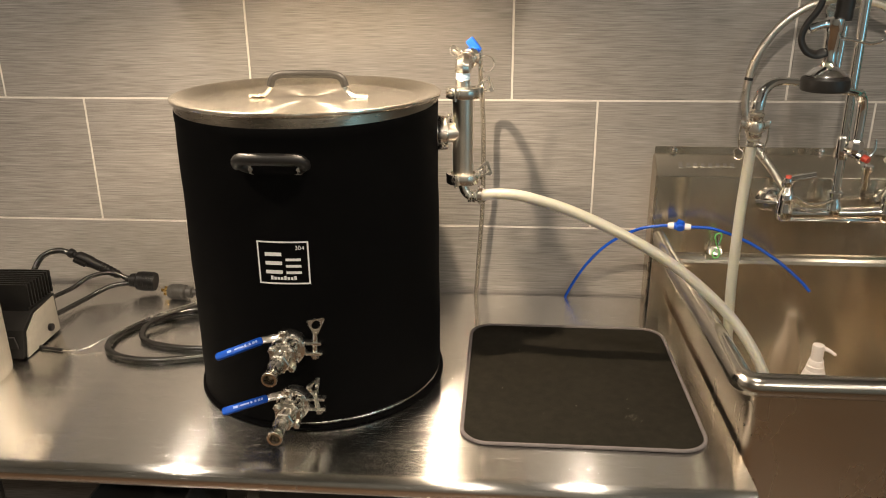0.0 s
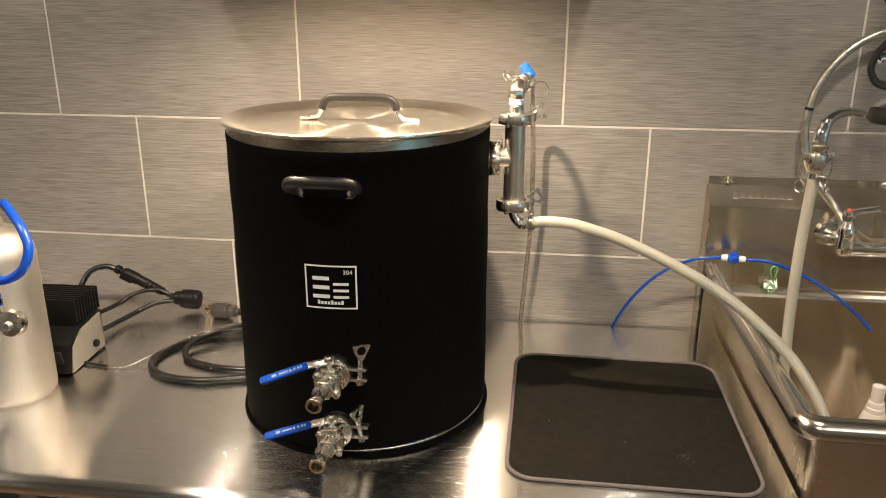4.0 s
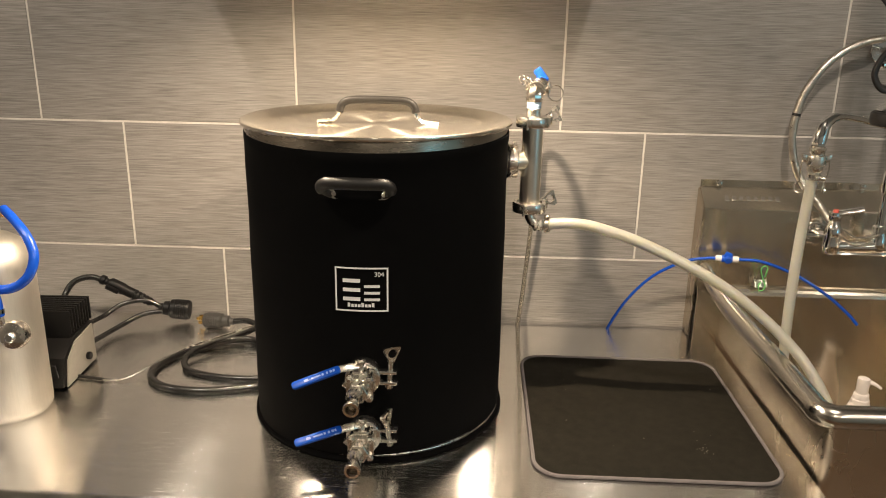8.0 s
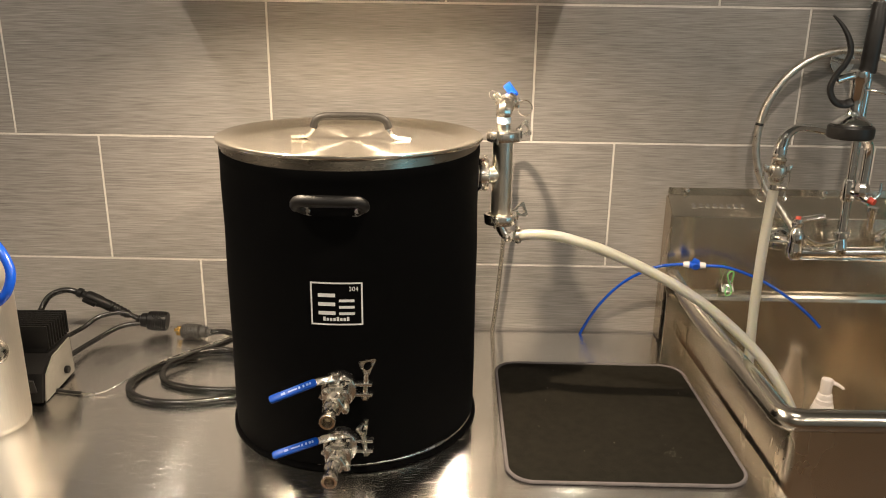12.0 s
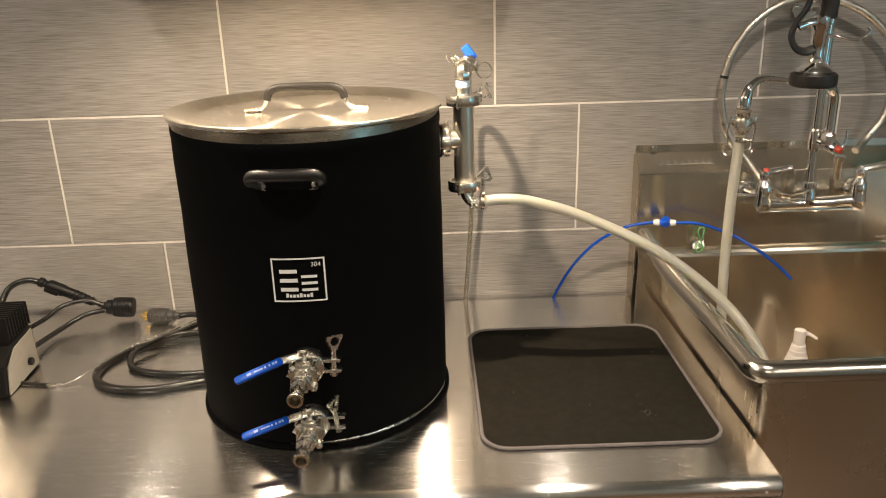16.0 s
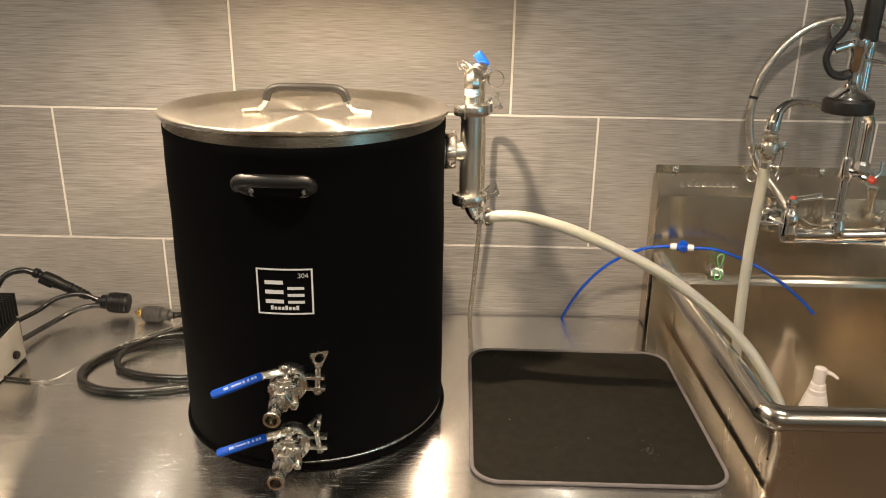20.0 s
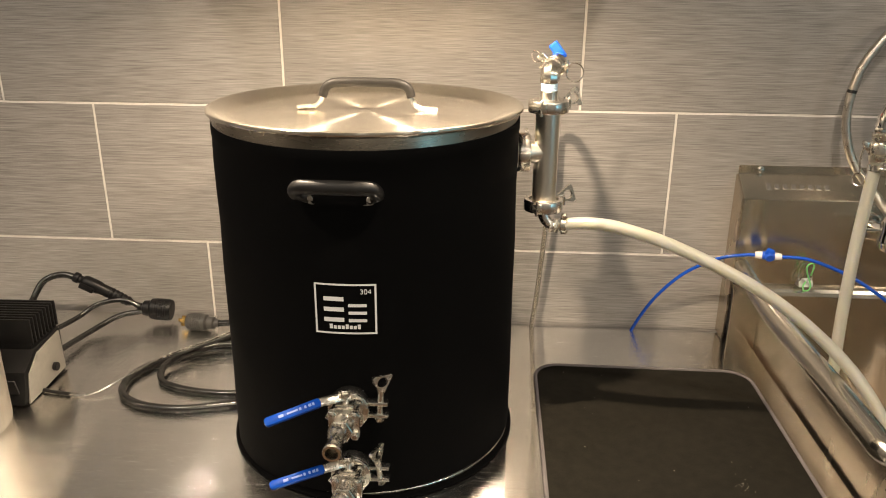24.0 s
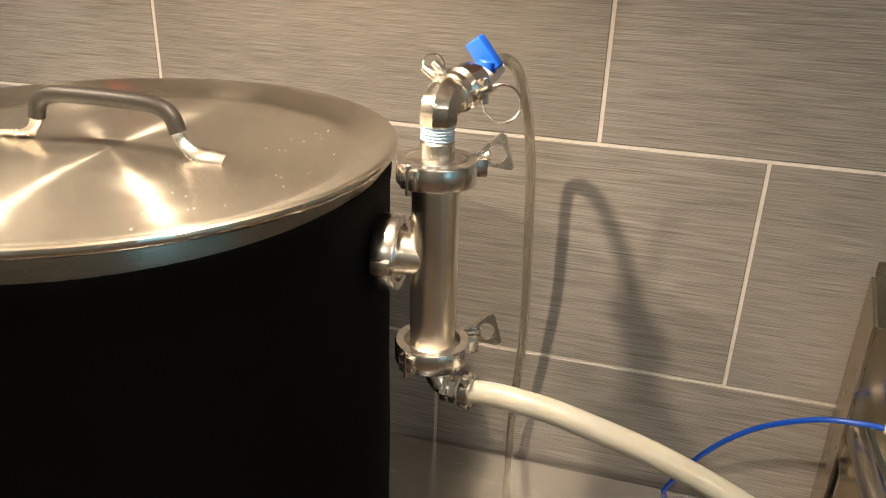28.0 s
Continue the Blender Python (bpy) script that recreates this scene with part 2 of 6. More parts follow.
brushed(STEEL_SINK, "X", 0.0, 0.45)
stained(STEEL_SINK, 0.020)
STEEL_RIM = shader("rim_steel", (0.52, 0.485, 0.43), 0.20, 1.0, grain=0.03, scale=6, rough_var=0.03)
STEEL_SPLASH = brushed(shader("splash_steel", (0.70, 0.64, 0.54), 0.20, 1.0, grain=0.025, scale=5, rough_var=0.015), "X", 0.0, 0.85)
STEEL_LID = brushed(shader("lid_steel", (0.74, 0.69, 0.60), 0.12, 1.0, grain=0.09, scale=70, rough_var=0.01), "Z", 0.25, 1.0)
stained(STEEL_LID, 0.14)
two_lobed(STEEL_LID, 0.12, 0.50, 0.3)
grooved(STEEL_LID, 0.90, 0.3, True)
grooved(STEEL_TOP, 0.25, 1.5)
STEEL_HOOD = brushed(shader("hood_steel", (0.47, 0.445, 0.41), 0.26, 1.0, grain=0.03, scale=5, rough_var=0.012), "X", 0.0, 0.80)
two_lobed(STEEL_HOOD, 0.80, 0.32, 0.80)
grooved(STEEL_HOOD, 0.50, 2.0, upright=True)
SATIN = shader("satin_tube", (0.90, 0.85, 0.76), 0.28, 1.0, grain=0.03, scale=40, stretch=(1, 1, 0.1), rough_var=0.01)
POLISHED = shader("polished_steel", (0.80, 0.765, 0.71), 0.25, 1.0, grain=0.06, scale=60, rough_var=0.05)
CAST = shader("cast_steel", (0.78, 0.735, 0.66), 0.25, 1.0, grain=0.15, scale=90, rough_var=0.1, bump=0.0004)
CHROME = shader("chrome", (0.87, 0.87, 0.86), 0.09, 1.0, grain=0.04, scale=30, rough_var=0.03)
ALU = shader("brushed_aluminium", (0.69, 0.655, 0.59), 0.47, 1.0, grain=0.08, scale=30, stretch=(14, 14, 1), rough_var=0.08)
BRAID = shader("braided_steel", (0.60, 0.56, 0.50), 0.34, 1.0, grain=0.25, scale=420, rough_var=0.12, bump=0.0012)
BRASS = shader("brass", (0.46, 0.30, 0.115), 0.28, 1.0, grain=0.15, scale=60, rough_var=0.1)
NEOPRENE = shader("black_neoprene", (0.0022, 0.0021, 0.0021), 0.85, grain=0.25, scale=260, bump=0.0002, Specular_IOR_Level=0.06)
RUBBER = shader("black_rubber", (0.012, 0.011, 0.010), 0.42, grain=0.2, scale=90, bump=0.0002)
HANDLE = shader("dark_rubber_handle", (0.015, 0.014, 0.013), 0.45, grain=0.15, scale=120, bump=0.0002, Specular_IOR_Level=0.28)
GRIP = shader("grey_rubber_grip", (0.013, 0.012, 0.011), 0.5, grain=0.15, scale=120, bump=0.0002, Specular_IOR_Level=0.16)
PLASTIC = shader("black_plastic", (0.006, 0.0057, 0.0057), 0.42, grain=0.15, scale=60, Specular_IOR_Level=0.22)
GLOSS_BLACK = shader("glossy_black_plastic", (0.007, 0.006, 0.006), 0.12, grain=0.1, scale=60)
CABLE = shader("black_cable", (0.0085, 0.008, 0.0075), 0.24, grain=0.2, scale=80, Specular_IOR_Level=0.75)
MAT_CLOTH = shader("mat_cloth", (0.0118, 0.0103, 0.0074), 0.85, grain=0.35, scale=420, bump=0.0006, Specular_IOR_Level=0.1)
MAT_EDGE = shader("mat_piping", (0.12, 0.105, 0.105), 0.85, grain=0.25, scale=300, bump=0.0005)
LEVER_PRINT = shader("pale_blue_print", (0.16, 0.25, 0.55), 0.5, grain=0.05, scale=200)
PRINT = shader("white_print", (0.78, 0.77, 0.74), 0.6, grain=0.05, scale=200)
SILICONE = shader("silicone", (0.90, 0.885, 0.80), 0.32, grain=0.06, scale=30, Subsurface_Weight=0.35, Transmission_Weight=0.74)
SILICONE.node_tree.nodes["Principled BSDF"].inputs["Subsurface Radius"].default_value = (0.02, 0.018, 0.012)
VINYL = clear("clear_vinyl", (0.76, 0.73, 0.66), 0.06, 1.45)
VINYL.node_tree.nodes["Principled BSDF"].inputs["Transmission Weight"].default_value = 0.94
BLUE = shader("blue_plastic", (0.006, 0.078, 0.52), 0.36, grain=0.08, scale=60)
BLUE_TUBE = shader("blue_tubing", (0.007, 0.070, 0.48), 0.24, grain=0.08, scale=60)
BLUE_DIP = shader("blue_vinyl_dip", (0.003, 0.050, 0.32), 0.25, grain=0.1, scale=60, Specular_IOR_Level=0.25)
TAPE = shader("thread_tape", (0.42, 0.58, 0.74), 0.45, grain=0.15, scale=120, bump=0.0005)
WHITE = shader("white_plastic", (0.74, 0.69, 0.66), 0.4, grain=0.04, scale=60)
PLATE = shader("scuffed_plate", (0.21, 0.195, 0.168), 0.5, grain=0.16, scale=70, rough_var=0.1)
PLUG_GREY = shader("grey_plug_plastic", (0.045, 0.043, 0.040), 0.34, grain=0.15, scale=60)
CREAM = shader("cream_plastic", (0.72, 0.68, 0.58), 0.4, grain=0.04, scale=60)
LCD = shader("lcd_glass", (0.19, 0.20, 0.14), 0.15, grain=0.1, scale=20)
KEY = shader("blue_key", (0.06, 0.26, 0.50), 0.4, grain=0.06, scale=60)
GREEN = shader("green_paint", (0.16, 0.55, 0.16), 0.4, grain=0.08, scale=60)
RED = shader("red_plastic", (0.50, 0.055, 0.032), 0.35, grain=0.08, scale=60)
TEAL = shader("teal_rubber", (0.008, 0.40, 0.38), 0.42, grain=0.12, scale=50, bump=0.0008)
BLACK_GLOVE = shader("black_glove_rubber", (0.008, 0.007, 0.006), 0.27, grain=0.2, scale=40, bump=0.001)
GOLD = shader("gold_prong", (0.80, 0.52, 0.16), 0.2, 1.0, grain=0.05, scale=60)
BIN = shader("translucent_bin", (0.10, 0.097, 0.090), 0.4, grain=0.06, scale=20, Transmission_Weight=0.25)
BOX_DARK = shader("printed_box", (0.030, 0.028, 0.026), 0.6, grain=0.2, scale=40)
BOX_LIGHT = shader("box_print", (0.17, 0.16, 0.145), 0.6, grain=0.15, scale=40)
CARD = shader("cardboard", (0.10, 0.085, 0.065), 0.8, grain=0.15, scale=30)
GREEN_MAT = shader("green_mat", (0.02, 0.045, 0.018), 0.9, grain=0.3, scale=120, bump=0.001)
BRASS_FOIL = shader("sticker_paper", (0.72, 0.74, 0.76), 0.5, grain=0.04, scale=40)
STICKER_BLUE = shader("sticker_blue", (0.03, 0.10, 0.30), 0.5, grain=0.06, scale=40)
RED_LED = bpy.data.materials.new("red_indicator")
RED_LED.use_nodes = True
RED_LED.node_tree.nodes["Principled BSDF"].inputs["Emission Color"].default_value = (1, 0.03, 0.02, 1)
RED_LED.node_tree.nodes["Principled BSDF"].inputs["Emission Strength"].default_value = 4
LENS = bpy.data.materials.new("lamp_lens")
LENS.use_nodes = True
LENS.node_tree.nodes["Principled BSDF"].inputs["Emission Color"].default_value = (1, 0.82, 0.6, 1)
LENS.node_tree.nodes["Principled BSDF"].inputs["Emission Strength"].default_value = 12

# ---- mesh builders ----


def thing(name, label, category, place=(0, 0, 0), group="", kind="", turn=0.0):
    ob = new(name)
    ob.empty_display_size = 0.05
    ob.matrix_world = pose(*place, 0, 0, turn)
    return tagged(ob, label, category, group, kind)


def part(name, bm, material, parent=None, label="", smooth=True, m=None):
    """Links a bmesh as one mesh object under a thing or a part."""
    me = bpy.data.meshes.new(name)
    bmesh.ops.recalc_face_normals(bm, faces=bm.faces)
    bm.to_mesh(me)
    bm.free()
    me.materials.append(material)
    if smooth:
        me.shade_smooth()
        me.set_sharp_from_angle(angle=radians(38))
    ob = new(name, me)
    if parent:
        ob.parent = parent
    if m is not None:
        ob.matrix_local = m
    return tagged(ob, label) if label else ob


def box(sx, sy, sz, at=(0, 0, 0), bevel=0.0, seg=2, rot=(0, 0, 0), bm=None):
    bm = bm or bmesh.new()
    made = bmesh.ops.create_cube(bm, size=1.0)["verts"]
    for v in made:
        v.co = Vector((v.co.x * sx, v.co.y * sy, v.co.z * sz))
    if bevel:
        edges = list({e for v in made for e in v.link_edges})
        made = bmesh.ops.bevel(bm, geom=edges, offset=bevel, segments=seg, affect="EDGES", profile=0.5)["verts"]
        made = list({v for v in made} | {v for v in bm.verts if v.is_valid and v in made})
    bmesh.ops.transform(bm, matrix=pose(*at, *rot), verts=[v for v in made if v.is_valid])
    return bm


def lathe(profile, seg=48, m=None, bm=None):
    """Turns rows of (radius, height) round z; a radius of 0 closes the end."""
    bm = bm or bmesh.new()
    m = m or Matrix()
    rings = []
    for r, z in profile:
        if r <= 1e-6:
            rings.append([bm.verts.new(m @ Vector((0, 0, z)))])
        else:
            rings.append([bm.verts.new(m @ Vector((r * math.cos(2 * math.pi * k / seg), r * math.sin(2 * math.pi * k / seg), z))) for k in range(seg)])
    for a, b in zip(rings, rings[1:]):
        for k in range(seg):
            j = (k + 1) % seg
            quad = [a[k % len(a)], a[j % len(a)], b[j % len(b)], b[k % len(b)]]
            quad = list(dict.fromkeys(quad))
            if len(quad) > 2:
                bm.faces.new(quad)
    return bm


def rod(a, b, r, r2=None, seg=16, bevel=0.0, bm=None):
    """A solid round bar from a to b, with its ends eased."""
    a, b = Vector(a), Vector(b)
    n = (b - a).length
    r2 = r if r2 is None else r2
    m = Matrix.Translation(a) @ (b - a).to_track_quat("Z", "Y").to_matrix().to_4x4()
    c = bevel or min(r, r2, n) * 0.12
    return lathe([(0, 0), (r - c, 0), (r, c), (r2, n - c), (r2 - c, n), (0, n)], seg, m, bm)


def smooth_path(points, steps=8):
    """A Catmull-Rom line through the points."""
    p = [Vector(q) for q in points]
    p = [2 * p[0] - p[1], *p, 2 * p[-1] - p[-2]]
    out = []
    for a, b, c, d in zip(p, p[1:], p[2:], p[3:]):
        for k in range(steps):
            t = k / steps
            out.append(0.5 * (2 * b + (c - a) * t + (2 * a - 5 * b + 4 * c - d) * t * t + (3 * b - a - 3 * c + d) * t**3))
    return [*out, p[-2]]


def sweep(points, r, seg=12, steps=8, bm=None, hollow=0.0, flat=1.0, raw=False):
    """A round bar along a smooth line; r may be a function of 0..1; hollow: the bore's radius."""
    bm = bm or bmesh.new()
    line = [Vector(q) for q in points] if raw else smooth_path(points, steps)
    ways = [(line[min(k + 1, len(line) - 1)] - line[max(k - 1, 0)]).normalized() for k in range(len(line))]
    side = ways[0].orthogonal().normalized()
    rings, bores = [], []
    for k, (p, w) in enumerate(zip(line, ways)):
        side = (side - w * side.dot(w)).normalized()
        up = w.cross(side)
        rad = r(k / (len(line) - 1)) if callable(r) else r
        turn = [(math.cos(2 * math.pi * j / seg), math.sin(2 * math.pi * j / seg)) for j in range(seg)]
        rings.append([bm.verts.new(p + rad * (c * side + flat * s * up)) for c, s in turn])
        if hollow:
            bores.append([bm.verts.new(p + hollow * (c * side + flat * s * up)) for c, s in turn])
    for set_ in (rings, bores):
        for a, b in zip(set_, set_[1:]):
            for j in range(seg):
                bm.faces.new((a[j], a[(j + 1) % seg], b[(j + 1) % seg], b[j]))
    if hollow:
        for a, b in ((rings[0], bores[0]), (rings[-1], bores[-1])):
            for j in range(seg):
                bm.faces.new((a[j], a[(j + 1) % seg], b[(j + 1) % seg], b[j]))
    else:
        bm.faces.new(rings[0])
        bm.faces.new(rings[-1])
    return bm


def ring(centre, normal, radius, r, seg=32, tube_seg=8, arc=1.0, start=0.0, bm=None):
    """A hoop of round wire, whole or part of a turn."""
    q = Vector(normal).to_track_quat("Z", "Y").to_matrix()
    pts = [Vector(centre) + q @ Vector((radius * math.cos(start + 2 * math.pi * arc * k / seg), radius * math.sin(start + 2 * math.pi * arc * k / seg), 0)) for k in range(seg + 1)]
    return sweep(pts, r, tube_seg, raw=True, bm=bm)


def prism(outline, depth, m=None, bm=None, bevel=0.0):
    """A flat outline in x and y given a thickness along z."""
    own = bmesh.new()
    face = own.faces.new([own.verts.new((x, y, 0)) for x, y in outline])
    made = bmesh.ops.extrude_face_region(own, geom=[face])["geom"]
    bmesh.ops.translate(own, vec=(0, 0, depth), verts=[g for g in made if isinstance(g, bmesh.types.BMVert)])
    if bevel:
        bmesh.ops.recalc_face_normals(own, faces=own.faces)
        sharp = [e for e in own.edges if len(e.link_faces) == 2 and e.calc_face_angle(0) > 0.9]
        bmesh.ops.bevel(own, geom=sharp, offset=bevel, segments=2, affect="EDGES", profile=0.5)
    if m:
        bmesh.ops.transform(own, matrix=m, verts=own.verts)
    if bm is None:
        return own
    me = bpy.data.meshes.new("joined")
    own.to_mesh(me)
    own.free()
    bm.from_mesh(me)
    bpy.data.meshes.remove(me)
    return bm


def rounded(w, h, r, n=8):
    """The outline of a rectangle with round corners, about its middle."""
    pts = []
    for cx, cy, a0 in ((w / 2 - r, h / 2 - r, 0), (-w / 2 + r, h / 2 - r, 90), (-w / 2 + r, -h / 2 + r, 180), (w / 2 - r, -h / 2 + r, 270)):
        pts += [(cx + r * math.cos(radians(a0 + 90 * k / n)), cy + r * math.sin(radians(a0 + 90 * k / n))) for k in range(n + 1)]
    return pts


def extrude_x(profile, x0, x1, bm=None, close=True):
    """A cross-section in y and z drawn out along x."""
    bm = bm or bmesh.new()
    a = [bm.verts.new((x0, y, z)) for y, z in profile]
    b = [bm.verts.new((x1, y, z)) for y, z in profile]
    for k in range(len(profile) - (0 if close else 1)):
        j = (k + 1) % len(profile)
        bm.faces.new((a[k], a[j], b[j], b[k]))
    if close:
        bm.faces.new(a)
        bm.faces.new(b)
    return bm


# ---- the room ----
def slab(name, x0, x1, y0, y1, z0, z1, material, label, category):
    ob = part(name, box(x1 - x0, y1 - y0, z1 - z0), material, smooth=False)
    ob.location = ((x0 + x1) / 2, (y0 + y1) / 2, (z0 + z1) / 2)
    return tagged(ob, label, category, kind="structure")


X0, X1, Y0, H = -2.4, 3.3, -4.2, 2.7
slab("floor", X0, X1, Y0, 0.12, -0.08, 0, FLOOR, "warm brown vinyl floor below the work table", "floor")
slab("ceiling", X0 - 0.1, X1 + 0.1, Y0 - 0.1, 0.12, H, H + 0.1, PLASTER, "plain pale grey plastered ceiling", "ceiling")
slab("wall_west", X0 - 0.1, X0, Y0, 0.12, 0, H, PAINT, "plain taupe painted side wall", "wall")
slab("wall_south", X0 - 0.1, X1 + 0.1, Y0 - 0.1, Y0, 0, H, PAINT_DARK, "dark grey painted wall across the room", "wall")
# the side wall has two windows
slab("wall_east", X1, X1 + 0.1, Y0, -3.5, 0, H, PAINT, "plain taupe painted side wall", "wall")
slab("wall_east", X1, X1 + 0.1, -2.4, -2.2, 0, H, PAINT, "plain taupe painted pier between two openings", "wall")
slab("wall_east", X1, X1 + 0.1, -1.2, 0.12, 0, H, PAINT, "plain taupe painted side wall", "wall")
slab("wall_east", X1, X1 + 0.1, -2.2, -1.2, 0, 0.85, PAINT, "plain taupe painted wall below a window", "wall")
slab("wall_east", X1, X1 + 0.1, -2.2, -1.2, 2.1, H, PAINT, "plain taupe painted wall above a window", "wall")
slab("wall_east", X1, X1 + 0.1, -3.5, -2.4, 0, 1.0, PAINT, "plain taupe painted wall below a window", "wall")
slab("wall_east", X1, X1 + 0.1, -3.5, -2.4, 2.1, H, PAINT, "plain taupe painted wall above a window", "wall")
wall = slab("wall_north", X0, X1, 0.0012, 0.12, 0, H, GROUT, "wall of large taupe tiles in running bond with pale grout", "wall")

# ---- work table ----
TX0, TX1, TY0 = -1.25, 0.998, -0.775


def build_table():
    t = thing("work_table", "brushed stainless steel work table with a rolled front edge", "table")
    edge = [(TY0 + 0.016 - 0.019 * math.sin(a), TABLE - 0.020 + 0.020 * math.cos(a)) for a in np.linspace(0, math.pi, 12)]
    prof = [(-0.012, TABLE), *edge, (TY0 + 0.02, TABLE - 0.037), (TY0 + 0.022, TABLE - 0.006), (-0.012, TABLE - 0.004)]
    part("tabletop", extrude_x(prof, TX0, TX1), STEEL_TOP, t, "scuffed brushed steel top")
    part("end_cap", prism([(y, z - TABLE) for y, z in prof[1:14]], 0.0015, Matrix.Translation((TX1 - 0.0016, 0, TABLE)) @ Matrix(((0, 0, 1, 0), (1, 0, 0, 0), (0, 1, 0, 0), (0, 0, 0, 1)))), STEEL, t)
    for y in (TY0 + 0.10, -0.10):
        part("cross_rail", box(TX1 - TX0 - 0.12, 0.03, 0.03, ((TX0 + TX1) / 2, y, TABLE - 0.025), 0.003), STEEL, t)
    part("shelf", box(TX1 - TX0 - 0.16, 0.60, 0.02, ((TX0 + TX1) / 2, -0.40, 0.25), 0.005), STEEL, t)
    for x in (-1.15, -0.31, 0.888):
        for y in (-0.70, -0.10):
            leg = part("leg", rod((x, y, 0.03), (x, y, TABLE - 0.045), 0.0185, seg=20), STEEL, t)
            part("foot", rod((x, y, 0), (x, y, 0.045), 0.014, 0.021, seg=16), GRIP, leg)
    return t


build_table()

# ---- drying mat ----
MX, MY, MW, MD = 0.742, -0.434, 0.418, 0.470


def build_mat():
    t = thing("drying_mat", "black cloth drying mat with grey piping on the table", "mat", (MX, MY, TABLE))
    pad = bmesh.new()
    rows = []
    out = rounded(MW - 0.006, MD - 0.006, 0.045, 8)
    for f, z in ((1.0, 0.0005), (1.0, 0.0045), (0.97, 0.0052), (0.72, 0.0050), (0.4, 0.0052)):
        rows.append([pad.verts.new((x * f, y * f, z + 0.0004 * math.sin(31 * x * f) * math.cos(23 * y * f))) for x, y in out])
    for a, b in zip(rows, rows[1:]):
        for k in range(len(out)):
            j = (k + 1) % len(out)
            pad.faces.new((a[k], a[j], b[j], b[k]))
    pad.faces.new(rows[-1])
    part("pad", pad, MAT_CLOTH, t)
    line = [Vector((x, y, 0.0045)) for x, y in rounded(MW, MD, 0.047, 10)]
    part("piping", sweep([*line, line[0]], 0.0034, 8, raw=True), MAT_EDGE, t, "grey piped border")
    rng = random.Random(4)
    crumbs = bmesh.new()
    for k in range(30):
        r = abs(rng.gauss(0, 0.016))
        a = rng.uniform(0, 6.28)
        x, y = (0.095 + r * math.cos(a), -0.135 + 1.3 * r * math.sin(a)) if k < 18 else (rng.uniform(-0.19, 0.19), rng.uniform(-0.21, 0.21))
        s = rng.uniform(0.0004, 0.0011)
        box(s, s * 1.5, s * 0.6, (x, y, 0.0060), bm=crumbs)
    tagged(part("crumbs", crumbs, PLATE, t, "pale crumbs"), kind="stuff")
    return t


build_mat()

# ---- kettle ----
KX, KY, KR, KTOP = 0.241, -0.407, 0.229, 1.4416


def on_jacket(x, z, out=0.0):
    """A place on the front of the jacket, x along its curve from the middle."""
    a = x / (KR + 0.006)
    r = KR + 0.006 + out
    return Vector((r * math.sin(a), -r * math.cos(a), z))


def curved_bar(bm, x0, x1, z0, z1, out=0.0019):
    n = max(1, int(abs(x1 - x0) / 0.006))
    for k in range(n):
        a, b = x0 + (x1 - x0) * k / n, x0 + (x1 - x0) * (k + 1) / n
        bm.faces.new([bm.verts.new(on_jacket(*q, out)) for q in ((a, z0), (b, z0), (b, z1), (a, z1))])
    return bm


def tri_clamp(bm, centre, axis, r=0.031, w=0.019):
    """The two-part band of a sanitary clamp."""
    c, ax = Vector(centre), Vector(axis).normalized()
    m = Matrix.Translation(c) @ ax.to_track_quat("Z", "Y").to_matrix().to_4x4()
    prof = [(0.76, -0.5), (0.975, -0.5), (1.0, -0.43), (1.0, 0.43), (0.975, 0.5), (0.76, 0.5), (0.73, 0.12), (0.73, -0.12), (0.76, -0.5)]
    return lathe([(r * a, w * b) for a, b in prof], 44, m, bm)


def wing_nut(pivot, tip, across):
    """The bolt and the flat wing with its eye that closes a clamp."""
    p, q, n = Vector(pivot), Vector(tip), Vector(across).normalized()
    d = (q - p).normalized()
    side = n.cross(d).normalized()
    rot = Matrix((side, d, n)).transposed().to_4x4()
    bm = rod(p, p + (q - p) * 0.80, 0.0045, seg=10)
    own, n, lay = bmesh.new(), 32, []
    outline = [(0.0048, -0.017), (0.0060, -0.012), (0.0150, 0.0065), (0.0150, 0.0105), (-0.0150, 0.0105), (-0.0150, 0.0065), (-0.0060, -0.012), (-0.0048, -0.017)]

    def reach(x, y):
        """How far a ray from the eye's middle goes to the outline."""
        far = 0.1
        for (ax, ay), (bx, by) in zip(outline, outline[1:] + outline[:1]):
            ex, ey = bx - ax, by - ay
            det = x * ey - y * ex
            if abs(det) > 1e-9:
                s, u = (ax * ey - ay * ex) / det, (ax * y - ay * x) / det
                if s > 0 and -0.001 <= u <= 1.001:
                    far = min(far, s)
        return far

    for z in (0.0, 0.006):
        turns = [2 * math.pi * (k + 0.5) / n for k in range(n)]
        lay.append(([own.verts.new((0.0076 * math.cos(a), 0.0076 * math.sin(a), z)) for a in turns], [own.verts.new((reach(math.cos(a), math.sin(a)) * math.cos(a), reach(math.cos(a), math.sin(a)) * math.sin(a), z)) for a in turns]))
    for k in range(n):
        j = (k + 1) % n
        for a, b in lay:
            own.faces.new((a[k], a[j], b[j], b[k]))
        for w in (0, 1):
            a, b = lay[0][w], lay[1][w]
            own.faces.new((a[k], a[j], b[j], b[k]))
    bmesh.ops.transform(own, matrix=Matrix.Translation(q) @ rot @ Matrix.Translation((0, 0, -0.0025)), verts=own.verts)
    me = bpy.data.meshes.new("joined")
    own.to_mesh(me)
    own.free()
    bm.from_mesh(me)
    bpy.data.meshes.remove(me)
    return bm


